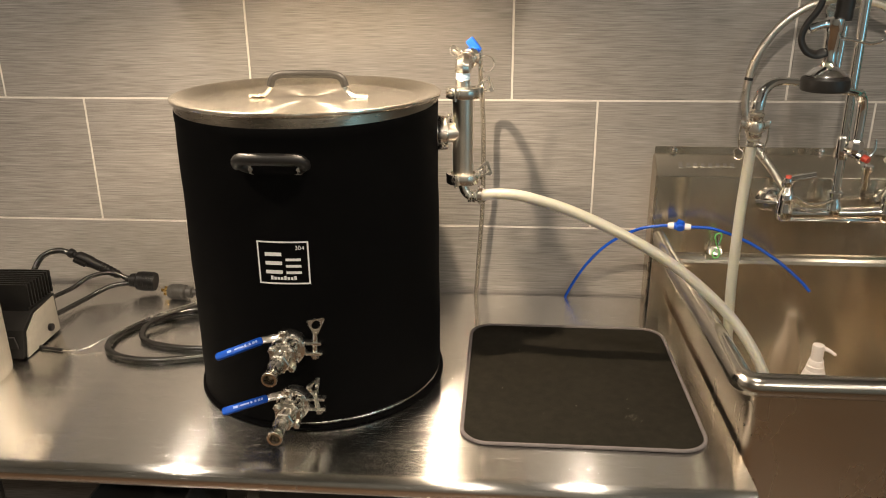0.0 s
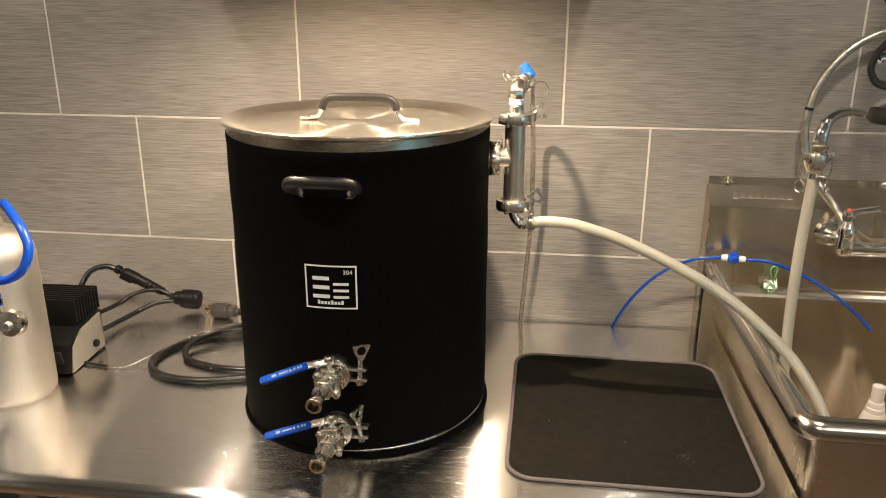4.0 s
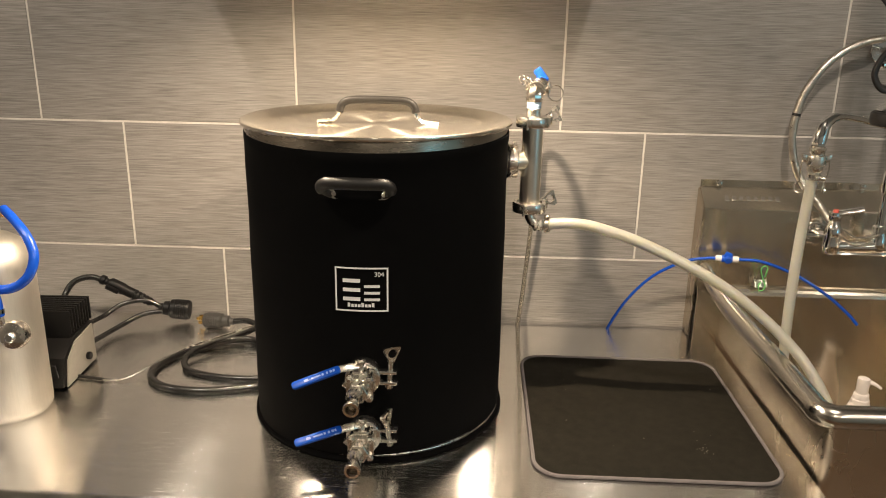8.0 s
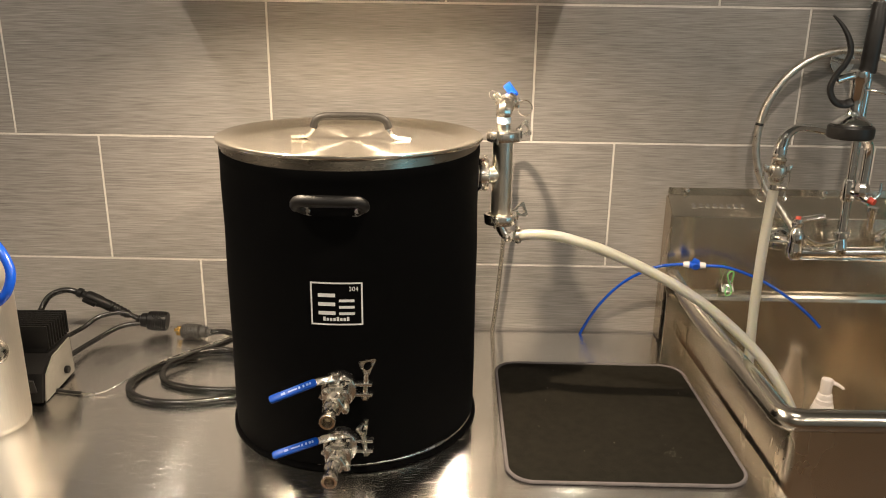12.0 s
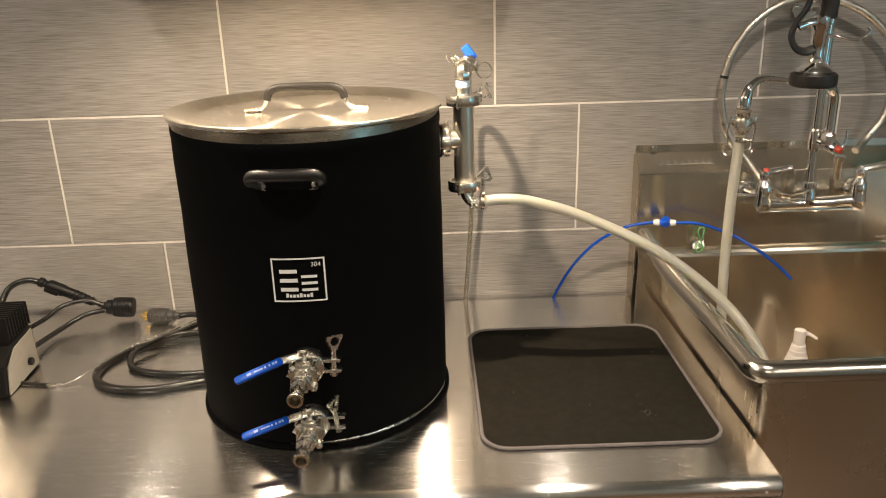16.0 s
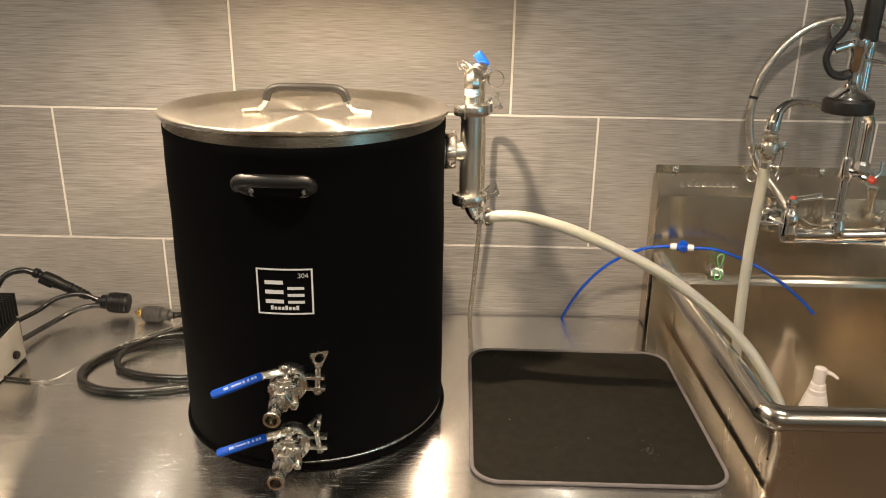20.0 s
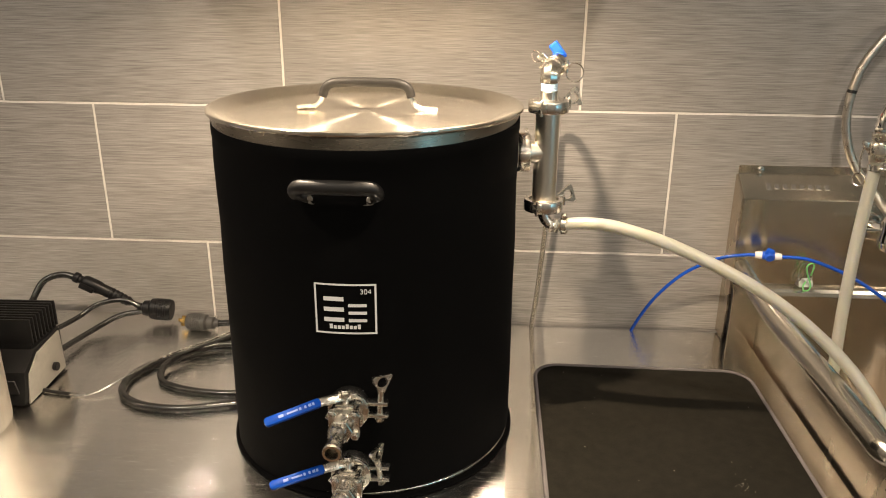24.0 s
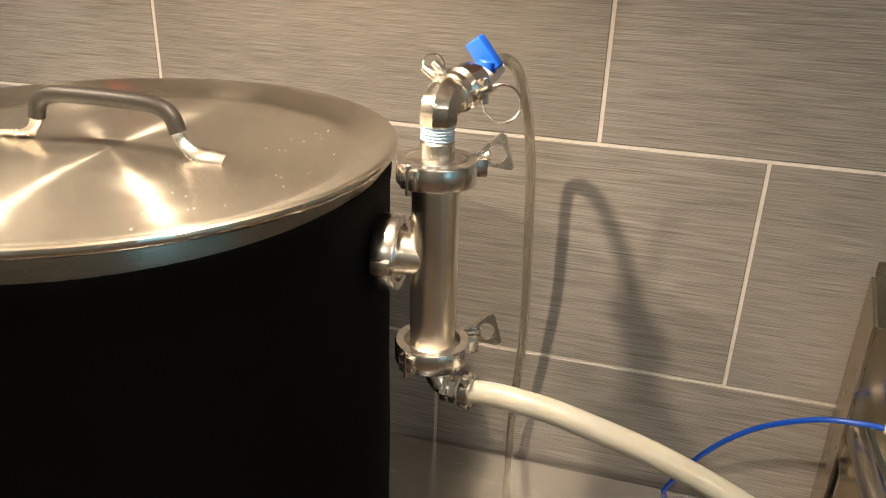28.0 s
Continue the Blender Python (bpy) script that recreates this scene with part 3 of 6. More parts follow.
def build_valve(kettle, z, tilt):
    """A ball valve on the kettle's front: band clamp, bolted body, hose barb and a blue lever."""
    c = on_jacket(0.005, z, 0.0)
    x, y = c.x, c.y
    out = Matrix.Translation((x, y + 0.004, z)) @ pose(0, 0, 0, 90)
    v = part("drain_valve", lathe([(0.0, 0), (0.0245, 0), (0.0245, 0.005), (0.0165, 0.009), (0.0165, 0.022), (0.0190, 0.026), (0.0195, 0.034), (0.0210, 0.040), (0.0205, 0.050), (0.0175, 0.058), (0.0150, 0.062), (0.0150, 0.076), (0.0120, 0.080), (0.0, 0.080)], 28, out), CAST, kettle, "cast stainless ball valve with a blue lever")
    part("clamp_band", tri_clamp(bmesh.new(), (x, y - 0.012, z), (0, 1, 0), 0.0285, 0.018), POLISHED, v)
    part("flange_disc", lathe([(0.0, 0.0), (0.0275, 0.0), (0.0288, 0.001), (0.0288, 0.0035), (0.0275, 0.0045), (0.0, 0.0045)], 40, Matrix.Translation((x, y - 0.0210, z)) @ pose(0, 0, 0, 90)), CAST, v, "flat steel flange disc")
    for dz in (-0.0105, 0.0085):
        part("clamp_lug", box(0.034, 0.013, 0.0060, (x + 0.038, y - 0.013, z + dz), 0.0015), POLISHED, v)
    part("hinge", box(0.012, 0.013, 0.013, (x - 0.0275, y - 0.013, z - 0.015), 0.002, 2, (0, 35, 0)), POLISHED, v)
    lean = 0.0 if tilt > 0 else 0.008
    wing = part("wing_nut", wing_nut((x + 0.042, y - 0.013, z - 0.018), (x + 0.042 + 0.004 * tilt, y - 0.013 - lean, z + 0.041 - lean * 0.75), (0.7, -1, 0.35) if tilt > 0 else (1.0, -0.55, 0.25)), CAST, v)
    part("bolt_head", rod((x + 0.042, y - 0.013, z - 0.021), (x + 0.042, y - 0.013, z - 0.014), 0.0065, seg=6), CAST, wing)
    for dx in (-0.0155, 0.0155):
        for dz in (-0.0155, 0.0155):
            b = part("bolt", rod((x + dx, y - 0.024, z + dz), (x + dx, y - 0.066, z + dz), 0.0036, seg=10), POLISHED, v)
            part("hex_nut", rod((x + dx, y - 0.0580, z + dz), (x + dx, y - 0.0640, z + dz), 0.0066, seg=6), CAST, b)
    for dy in (0.026, 0.050):
        part("body_plate", prism(rounded(0.043, 0.043, 0.0075, 4), 0.0075, Matrix.Translation((x, y - dy, z)) @ pose(0, 0, 0, 90), bevel=0.0012), CAST, v)
    part("end_hex", rod((x - 0.001, y - 0.068, z - 0.001), (x - 0.001, y - 0.078, z - 0.001), 0.0172, seg=6), CAST, v)
    part("stem_pad", prism(rounded(0.026, 0.022, 0.004, 3), 0.006, Matrix.Translation((x, y - 0.041, z + 0.0185)), bevel=0.001), CAST, v)
    part("stem", rod((x, y - 0.041, z + 0.018), (x, y - 0.041, z + 0.043), 0.0055, seg=16), POLISHED, v)
    part("stem_nut", rod((x, y - 0.041, z + 0.0345), (x, y - 0.041, z + 0.0405), 0.0088, seg=6), CAST, v)
    part("stop_tab", prism(rounded(0.020, 0.011, 0.004, 3), 0.003, Matrix.Translation((x - 0.020, y - 0.048, z + 0.026)) @ pose(0, 0, 0, 0, 0, 30), bevel=0.0006), CAST, v)
    barb = [(0.0, 0.0), (0.0130, 0.0), (0.0130, 0.008), (0.0108, 0.011), (0.0104, 0.024), (0.0112, 0.032), (0.0128, 0.037), (0.0130, 0.041), (0.0122, 0.043), (0.0088, 0.043), (0.0082, 0.030), (0.0078, 0.012), (0.0, 0.012)]
    part("hose_barb", lathe(barb, 28, Matrix.Translation((x - 0.004, y - 0.078, z - 0.002)) @ pose(0, 0, 0, 94)), CAST, v)
    p, q = Vector((x - 0.030, y - 0.056, z + 0.0315)), Vector((x - 0.102, y - 0.080, z + 0.0125 - 0.003 * tilt))
    d = (q - p).normalized()
    part("lever_arm", sweep([Vector((x + 0.007, y - 0.039, z + 0.0325)), Vector((x - 0.006, y - 0.044, z + 0.0325)), Vector((x - 0.016, y - 0.050, z + 0.0330)), p, p + d * 0.02], 0.0062, 10, 5, flat=0.28), CAST, v, "flat steel lever strap")
    # the sleeve: a flat bar dipped in vinyl, its face turned up and forward
    side = Vector((0, -0.55, 0.83))
    side = (side - d * side.dot(d)).normalized()
    up = d.cross(side).normalized()
    turn = Matrix((d, up, side)).transposed().to_4x4()
    n = (q - p).length
    sleeve = part("lever_sleeve", prism([(a + n / 2, b) for a, b in rounded(n, 0.0135, 0.0052, 5)], 0.0062, Matrix.Translation(p - side * 0.0031) @ turn, bevel=0.0018), BLUE_DIP, v, "blue dipped vinyl lever sleeve")
    mark = bmesh.new()
    for a, w in ((0.13, 0.003), (0.19, 0.004), (0.27, 0.003), (0.36, 0.003), (0.50, 0.015), (0.70, 0.007)):
        prism([(a * n + u, v2) for u, v2 in rounded(w, 0.0042 if w < 0.01 else 0.0026, 0.0006, 2)], 0.0004, Matrix.Translation(p + side * 0.0031) @ turn, mark)
    part("lever_print", mark, LEVER_PRINT, sleeve)
    return v


def build_kettle():
    k = thing("brew_kettle", "tall steel brew kettle in a black neoprene jacket", "kettle", (KX, KY, 0))
    z0 = TABLE
    part("body", lathe([(0, z0 + 0.008), (KR + 0.004, z0 + 0.008), (KR + 0.0050, z0 + 0.0098), (KR + 0.0048, z0 + 0.0125), (KR + 0.001, z0 + 0.015), (KR, z0 + 0.020), (KR, KTOP - 0.050), (KR + 0.0048, KTOP - 0.044), (KR + 0.0052, KTOP - 0.0042), (KR + 0.0045, KTOP - 0.0024), (KR + 0.003, KTOP - 0.0016), (KR - 0.003, KTOP - 0.0030), (KR - 0.003, z0 + 0.02), (0, z0 + 0.02)], 96), STEEL_POT, k, "brushed steel pot body")
    part("base_pad", lathe([(0, z0), (KR + 0.009, z0), (KR + 0.0120, z0 + 0.002), (KR + 0.0115, z0 + 0.0055), (KR + 0.007, z0 + 0.0077), (0, z0 + 0.0079)], 96), NEOPRENE, k, "black foam foot pad")
    part("foot_bead", ring((0, 0, z0 + 0.0115), (0, 0, 1), KR + 0.0030, 0.0022, 128, 10), POLISHED, k, "bright rolled bead at the foot")
    # jacket: a sleeve whose top edge dips in front and whose foot rises at one side
    jk, seg = bmesh.new(), 128
    rows = []
    # levels: (share of the height, how far it stands out); a thicker hem runs round the top
    levels = [(0.0, 0.0005), (0.0, 0.0060), *((k / 12 * 0.965, 0.0060) for k in range(1, 13)), (0.968, 0.0068), (0.985, 0.0072), (0.997, 0.0070), (1.0, 0.0062), (1.0, 0.0052)]
    for u, out in levels:
        row = []
        for s in range(seg):
            a = 2 * math.pi * s / seg
            front = max(0.0, math.cos(a + math.pi / 2))
            top = KTOP - 0.0105 - 0.0110 * front**2 + 0.0018 * math.sin(3 * a)
            low = z0 + 0.0088 + 0.0085 * math.cos(a + 0.50) + 0.0006 * math.sin(5 * a)
            z = low + (top - low) * u
            r = KR + out + (0.0008 * math.sin(4 * a + 9 * u) * math.sin(7 * u) + 0.0005 * math.sin(11 * a + 23 * u) * u if out > 0.0055 else 0.0)
            row.append(jk.verts.new((r * math.cos(a), r * math.sin(a), z)))
        rows.append(row)
    for a, b in zip(rows, rows[1:]):
        for s in range(seg):
            j = (s + 1) % seg
            jk.faces.new((a[s], a[j], b[j], b[s]))
    jacket = part("insulation_jacket", jk, NEOPRENE, k, "black neoprene sleeve with a white print")
    # print on the jacket: a square frame, the number and plain blocks for the mark
    fr, w, zc = bmesh.new(), 0.0425, 1.2035
    for x0, x1, a, b in ((-w, w, zc + 0.0345, zc + 0.0372), (-w, w, zc - 0.0372, zc - 0.0345), (-w, -w + 0.0027, zc - 0.0345, zc + 0.0345), (w - 0.0027, w, zc - 0.0345, zc + 0.0345)):
        curved_bar(fr, x0 + 0.002, x1 + 0.002, a, b)
    part("print_frame", fr, PRINT, jacket)
    gl = bmesh.new()
    for x0, x1, zl, zh in ((-0.030, -0.002, -0.019, 0.018), (0.004, 0.029, -0.019, 0.008)):
        hh = zh - zl
        for a, b in ((0.0, 0.17), (0.415, 0.585), (0.83, 1.0)):
            curved_bar(gl, x0 + 0.002, x1 + 0.002, zc + zl + hh * a, zc + zl + hh * b)
    part("print_mark", gl, PRINT, jacket)
    sm = bmesh.new()
    for n in range(8):
        curved_bar(sm, -0.0205 + n * 0.0055, -0.0163 + n * 0.0055, zc - 0.0295, zc - 0.0245 + (0.002 if n in (0, 4, 7) else 0))
    part("print_line", sm, PRINT, jacket)
    text = bpy.data.curves.new("print_number", "FONT")
    text.body, text.size, text.extrude, text.align_x = "304", 0.0105, 0.0002, "CENTER"
    tmp = bpy.data.objects.new("print_number", text)
    me = bpy.data.meshes.new_from_object(tmp)
    bpy.data.objects.remove(tmp)
    for v in me.vertices:
        v.co = on_jacket(0.030 + v.co.x, zc + 0.0225 + v.co.y, 0.0021 + v.co.z)
    me.materials.append(PRINT)
    num = new("print_number", me)
    num.parent = jacket
    # carrying handle through the jacket
    hz = 1.372
    slot = bmesh.new()
    slot.faces.new([slot.verts.new(on_jacket(x, hz - 0.012 + y, 0.0008)) for x, y in rounded(0.094, 0.020, 0.009, 6)])
    hx = -0.003
    bar = [(-0.042, -0.016, -0.003), (-0.049, -0.010, 0.006), (-0.050, -0.001, 0.016), (-0.042, 0.006, 0.021), (-0.025, 0.007, 0.022), (0.025, 0.007, 0.022), (0.042, 0.006, 0.021), (0.050, -0.001, 0.016), (0.049, -0.010, 0.006), (0.042, -0.016, -0.003)]
    handles = part("side_handle", sweep([on_jacket(hx + x, hz + z, out) for x, z, out in bar], lambda u: 0.0095 if 0.16 < u < 0.84 else 0.0060, 14, 6), HANDLE, k, "dark rubber covered carrying handle")
    part("jacket_slot", slot, STEEL, handles)
    for x in (-0.038, 0.038):
        part("rivet", rod(on_jacket(x, hz - 0.013, 0.001), on_jacket(x, hz - 0.013, 0.006), 0.0042, seg=12), POLISHED, handles)
    # lid: flat turned-up rim, step and low dome, pressed from one sheet
    R = 0.2414
    top = [(0, -0.0065), (0.10, -0.0072), (0.193, -0.0085), (0.200, -0.0082), (0.2055, -0.0062), (0.2110, -0.0034), (0.2180, -0.0006), (0.2270, 0.0024), (0.2350, 0.0050), (0.2385, 0.0056), (R - 0.0006, 0.0044), (R, 0.0022)]
    under = [(R - 0.0003, 0.0000), (R - 0.0012, -0.0016), (R - 0.0026, -0.0022), (R - 0.0044, -0.0014), (0.2350, 0.0010), (0.2300, 0.0008), (0.2160, -0.0040), (0.2040, -0.0105), (0, -0.0095)]
    lid = part("lid", lathe([(r, KTOP + z) for r, z in top + under], 160), STEEL_LID, k, "circular brushed steel lid")
    lid.location = (0, 0, 0)
    zl = KTOP
    spots, rng = bmesh.new(), random.Random(11)
    for n in range(34):
        a, r = rng.uniform(-0.9, 0.75), rng.uniform(0.115, 0.192)
        lathe([(0, 0.00025), (rng.uniform(0.0002, 0.0006), 0.0001), (rng.uniform(0.0006, 0.0008), 0)], 6, Matrix.Translation((r * math.cos(a), r * math.sin(a), zl - 0.0071 - 0.014 * (r - 0.10))), spots)
    tagged(part("water_spots", spots, BRASS_FOIL, lid, "dried water spots"), kind="stuff")
    part("lid_grip", sweep([(-0.069, 0.0, zl + 0.014), (-0.064, 0.0, zl + 0.027), (-0.050, 0, zl + 0.0345), (-0.02, 0, zl + 0.036), (0.02, 0, zl + 0.036), (0.050, 0, zl + 0.0345), (0.064, 0, zl + 0.027), (0.069, 0, zl + 0.014)], 0.0071, 14, 6), GRIP, lid, "grey rubber grip of the lid")
    for s in (-1, 1):
        part("lid_handle_foot", sweep([(s * 0.068, 0, zl + 0.018), (s * 0.070, 0, zl + 0.010), (s * 0.076, 0, zl + 0.002), (s * 0.086, 0, zl - 0.0030), (s * 0.109, 0, zl - 0.0052)], lambda u: 0.0050 + 0.0075 * max(0, u - 0.45) - 0.012 * max(0, u - 0.85), 12, 6, flat=0.30), POLISHED, lid)
    build_valve(k, 1.059, 1)
    build_valve(k, 0.953, -1)
    return k


build_kettle()

# ---- steam condenser on the kettle's side port ----
CX, CY = 0.521, -0.385


def build_condenser():
    t = thing("steam_condenser", "polished steel tee column clamped to the kettle's side port", "pipe fitting", (CX, CY, 0))
    zb, zt, zm = 1.285, 1.443, 1.370
    part("column", lathe([(0.0165, zb - 0.004), (0.025, zb - 0.004), (0.025, zb + 0.003), (0.019, zb + 0.008), (0.019, zt - 0.008), (0.025, zt - 0.003), (0.025, zt + 0.003), (0.0165, zt + 0.003), (0.0165, zb - 0.004)], 48), SATIN, t)
    ax = Vector((KX - CX, KY - CY, 0)).normalized()
    part("branch", lathe([(0.0175, 0.0), (0.0175, 0.027), (0.0195, 0.030), (0.025, 0.034), (0.025, 0.048), (0.012, 0.052)], 40, Matrix.Translation((0, 0, zm)) @ ax.to_track_quat("Z", "Y").to_matrix().to_4x4()), SATIN, t)
    clamps = {"top": ((0, 0, zt), (0, 0, 1)), "foot": ((0, 0, zb), (0, 0, 1)), "port": (Vector((0, 0, zm)) + ax * 0.0365, ax)}
    for key, (c, axis) in clamps.items():
        band = part("clamp", tri_clamp(bmesh.new(), c, axis, 0.0315, 0.0185), POLISHED, t, "polished steel band clamp")
        c = Vector(c)
        if key == "port":
            u = Vector((0.1, -0.99, 0))
            part("hinge", box(0.016, 0.010, 0.012, c + u * 0.031, 0.0015), CAST, band)
            part("wing_nut", wing_nut(c + Vector((0, 0.026, 0.006)), c + Vector((0.006, 0.058, 0.010)), (1, -0.3, 0)), POLISHED, band)
        else:
            u = Vector((-0.35, -0.94, 0))
            part("hinge", box(0.014, 0.008, 0.016, c + u * 0.032, 0.0015, rot=(0, 0, -20)), CAST, band)
            part("hinge_pin", rod(c + u * 0.034 + Vector((0, 0, -0.012)), c + u * 0.034 + Vector((0, 0, 0.012)), 0.0025, seg=10), POLISHED, band)
            for s in (-1, 1):
                part("lug", box(0.012, 0.006, 0.014, c + Vector((0.026 + 0.004 * s, 0.022 - 0.006 * s, 0)), 0.001, rot=(0, 0, 40)), POLISHED, band)
            part("wing_nut", wing_nut(c + Vector((0.018, 0.026, 0.002)), c + Vector((0.040, 0.029, 0.009)), (0.35, -1, 0.2)), CAST, band)
    part("cap_plate", lathe([(0.0, zt + 0.004), (0.0235, zt + 0.004), (0.0235, zt + 0.009), (0.020, zt + 0.0105), (0.0, zt + 0.0105)], 40), POLISHED, t)
    part("nipple", lathe([(0.0, zt + 0.009), (0.0135, zt + 0.009), (0.0135, zt + 0.022), (0.0115, zt + 0.024), (0.0, zt + 0.024)], 32), POLISHED, t)
    prof = [(0.0, zt + 0.023)]
    for k in range(5):
        prof += [(0.0120, zt + 0.0235 + 0.0025 * k), (0.0130, zt + 0.0247 + 0.0025 * k)]
    part("thread_tape", lathe([*prof, (0.0, zt + 0.0362)], 32), TAPE, t, "pale blue tape on the threads")
    z = zt + 0.036
    d = Vector((0.24, 0.96, 0.10)).normalized()
    # an eight-sided forged bend: upright shoulder, quarter turn, short arm
    bend = [Vector((0, 0, z - 0.001)), Vector((0, 0, z + 0.001)), Vector((0, 0, z + 0.0085))]
    middle = Vector((0, 0, z + 0.0085)) + d * 0.0085
    for a in np.linspace(0.35, 1.40, 4):
        bend.append(middle - d * 0.0085 * math.cos(a) + Vector((0, 0, 0.0085 * math.sin(a))))
    o = middle + Vector((0, 0, 0.0085)) + d * 0.0135
    bend += [middle + Vector((0, 0, 0.0085)) + d * 0.003, o + d * 0.002]
    elbow = part("elbow", sweep(bend, lambda u: 0.0138 if u < 0.05 else 0.0148, 8, raw=True), CAST, t, "forged steel elbow")
    m_out = Matrix.Translation(o - d * 0.0255) @ d.to_track_quat("Z", "Y").to_matrix().to_4x4() @ pose(0, 0, 0, 0, 0, 22.5)
    part("elbow_collar", lathe([(0, 0.0185), (0.0150, 0.0185), (0.0162, 0.0200), (0.0162, 0.0258), (0.0148, 0.0272), (0, 0.0272)], 28, m_out), CAST, elbow)
    part("thread_tape", lathe([(0.0118, 0.0275), (0.0134, 0.0280), (0.0134, 0.0330), (0.0118, 0.0335), (0.0118, 0.0275)], 28, m_out), TAPE, elbow, "pale blue tape on the threads")
    q = d.to_track_quat("Z", "Y").to_matrix().to_4x4()
    cam_lock = part("cam_coupling", lathe([(0.0, -0.004), (0.0158, -0.004), (0.0158, 0.003), (0.0140, 0.005), (0.0176, 0.009), (0.0176, 0.026), (0.0155, 0.028), (0.0155, 0.032), (0.0, 0.032)], 32, Matrix.Translation(o) @ q), CAST, t, "cam and groove coupling with finger rings")
    side = d.cross(Vector((0, 0, 1))).normalized()
    for s in (-1, 1):
        a = o + d * 0.016 + side * s * 0.019
        part("cam_arm", sweep([a - d * 0.010, a + side * s * 0.003, a + d * 0.012 + side * s * 0.002], 0.0042, 8, 4, flat=0.6), POLISHED, cam_lock)
        part("pin", rod(a + Vector((0, 0, -0.010)), a + Vector((0, 0, 0.010)), 0.003, seg=10), POLISHED, cam_lock)
        g = a + d * 0.006 + side * s * 0.012 + Vector((0, 0, -0.010 if s > 0 else 0.012))
        part("pull_ring", ring(g, (0.25, -1, 0.2) if s > 0 else (0.6, -0.7, 0.3), 0.0145 if s > 0 else 0.009, 0.0011, 28, 6), POLISHED, cam_lock)
    for k, w in enumerate((0.4, 1.5)):
        a = o + d * (-0.002 + 0.006 * k) - side * 0.014 * (1 - k * 0.4) + Vector((0, 0, 0.010))
        part("cam_ear", rod(a, a + Vector((-0.011, -0.002, 0.008 + 0.003 * k)), 0.0042, 0.0030, seg=8), POLISHED, cam_lock)
    v = o + d * 0.052
    part("needle_valve", rod(o + d * 0.030, v + d * 0.014, 0.0105, 0.0080, seg=20), WHITE, t)
    knob = part("blue_handle", box(0.0155, 0.0125, 0.030, v + Vector((-0.002, 0.002, 0.016)), 0.0022, 3, (8, -38, -12)), BLUE, t, "blue plastic valve handle")
    part("handle_boss", rod(v + Vector((0, 0, 0.002)), v + Vector((0.002, -0.002, 0.014)), 0.0085, 0.0075, seg=18), BLUE, knob)
    part("tube_barb", rod(v + d * 0.014, v + d * 0.026, 0.0055, seg=16), WHITE, t)
    # spray elbow and barb below
    b = [Vector((0, 0, zb - 0.010)), Vector((0.002, 0.000, zb - 0.020)), Vector((0.008, -0.001, zb - 0.030)), Vector((0.018, -0.002, zb - 0.0355)), Vector((0.034, -0.004, zb - 0.0350))]
    part("foot_plate", lathe([(0.0, zb - 0.010), (0.020, zb - 0.010), (0.0235, zb - 0.007), (0.0235, zb - 0.004), (0.0, zb - 0.004)], 40), POLISHED, t)
    part("foot_elbow", sweep(b, 0.0095, 16, 6), POLISHED, t)
    for s in (0.011, 0.019):
        part("hex_collar", rod((s, -s * 0.1, zb - 0.0350), (s + 0.006, -s * 0.1 - 0.0006, zb - 0.0355), 0.0122, seg=6), CAST, t)
    hc = part("hose_clamp", lathe([(0.0130, 0.0), (0.0150, 0.001), (0.0150, 0.009), (0.0130, 0.010), (0.0130, 0.0)], 32, Matrix.Translation((0.030, -0.003, zb - 0.0345)) @ Vector((0.9, -0.2, 0.06)).to_track_quat("Z", "Y").to_matrix().to_4x4()), POLISHED, t)
    part("clamp_screw", box(0.010, 0.009, 0.008, (0.034, -0.006, zb - 0.019), 0.0015, rot=(20, 0, 0)), CAST, hc)
    part("screw_head", rod((0.034, -0.010, zb - 0.017), (0.034, -0.016, zb - 0.018), 0.0045, seg=6), POLISHED, hc)
    return t


build_condenser()

hose = part("silicone_hose", sweep([(0.548, -0.388, 1.2500), (0.564, -0.391, 1.2535), (0.582, -0.395, 1.2565), (0.603, -0.399, 1.2575), (0.628, -0.401, 1.2555), (0.654, -0.401, 1.2495), (0.708, -0.398, 1.2325), (0.762, -0.396, 1.2100), (0.815, -0.399, 1.1855), (0.871, -0.402, 1.156), (0.928, -0.405, 1.119), (0.980, -0.412, 1.078), (1.027, -0.423, 1.034), (1.055, -0.440, 1.000), (1.078, -0.460, 0.962), (1.100, -0.490, 0.905), (1.112, -0.520, 0.840), (1.117, -0.540, 0.78)], 0.0104, 20, 6, hollow=0.0072), SILICONE)
tagged(hose, "milky silicone hose draped from the condenser into the sink", "hose")
tube = part("clear_tube", sweep([(0.541, -0.296, 1.5065), (0.544, -0.268, 1.510), (0.545, -0.210, 1.492), (0.545, -0.158, 1.455), (0.546, -0.125, 1.415), (0.549, -0.112, 1.367), (0.551, -0.106, 1.296), (0.551, -0.090, 1.217), (0.549, -0.070, 1.125), (0.545, -0.063, 1.062), (0.540, -0.052, 0.981), (0.535, -0.022, 0.901), (0.534, -0.012, 0.86)], 0.0056, 14, 8, hollow=0.0032), VINYL)
tagged(tube, "thin clear vinyl tube hanging behind the kettle to the table", "tube")

# ---- sink ----
SX0, SX1, SY0, SY1, SZ, SB = 1.011, 1.637, -0.656, -0.060, 1.004, 0.650


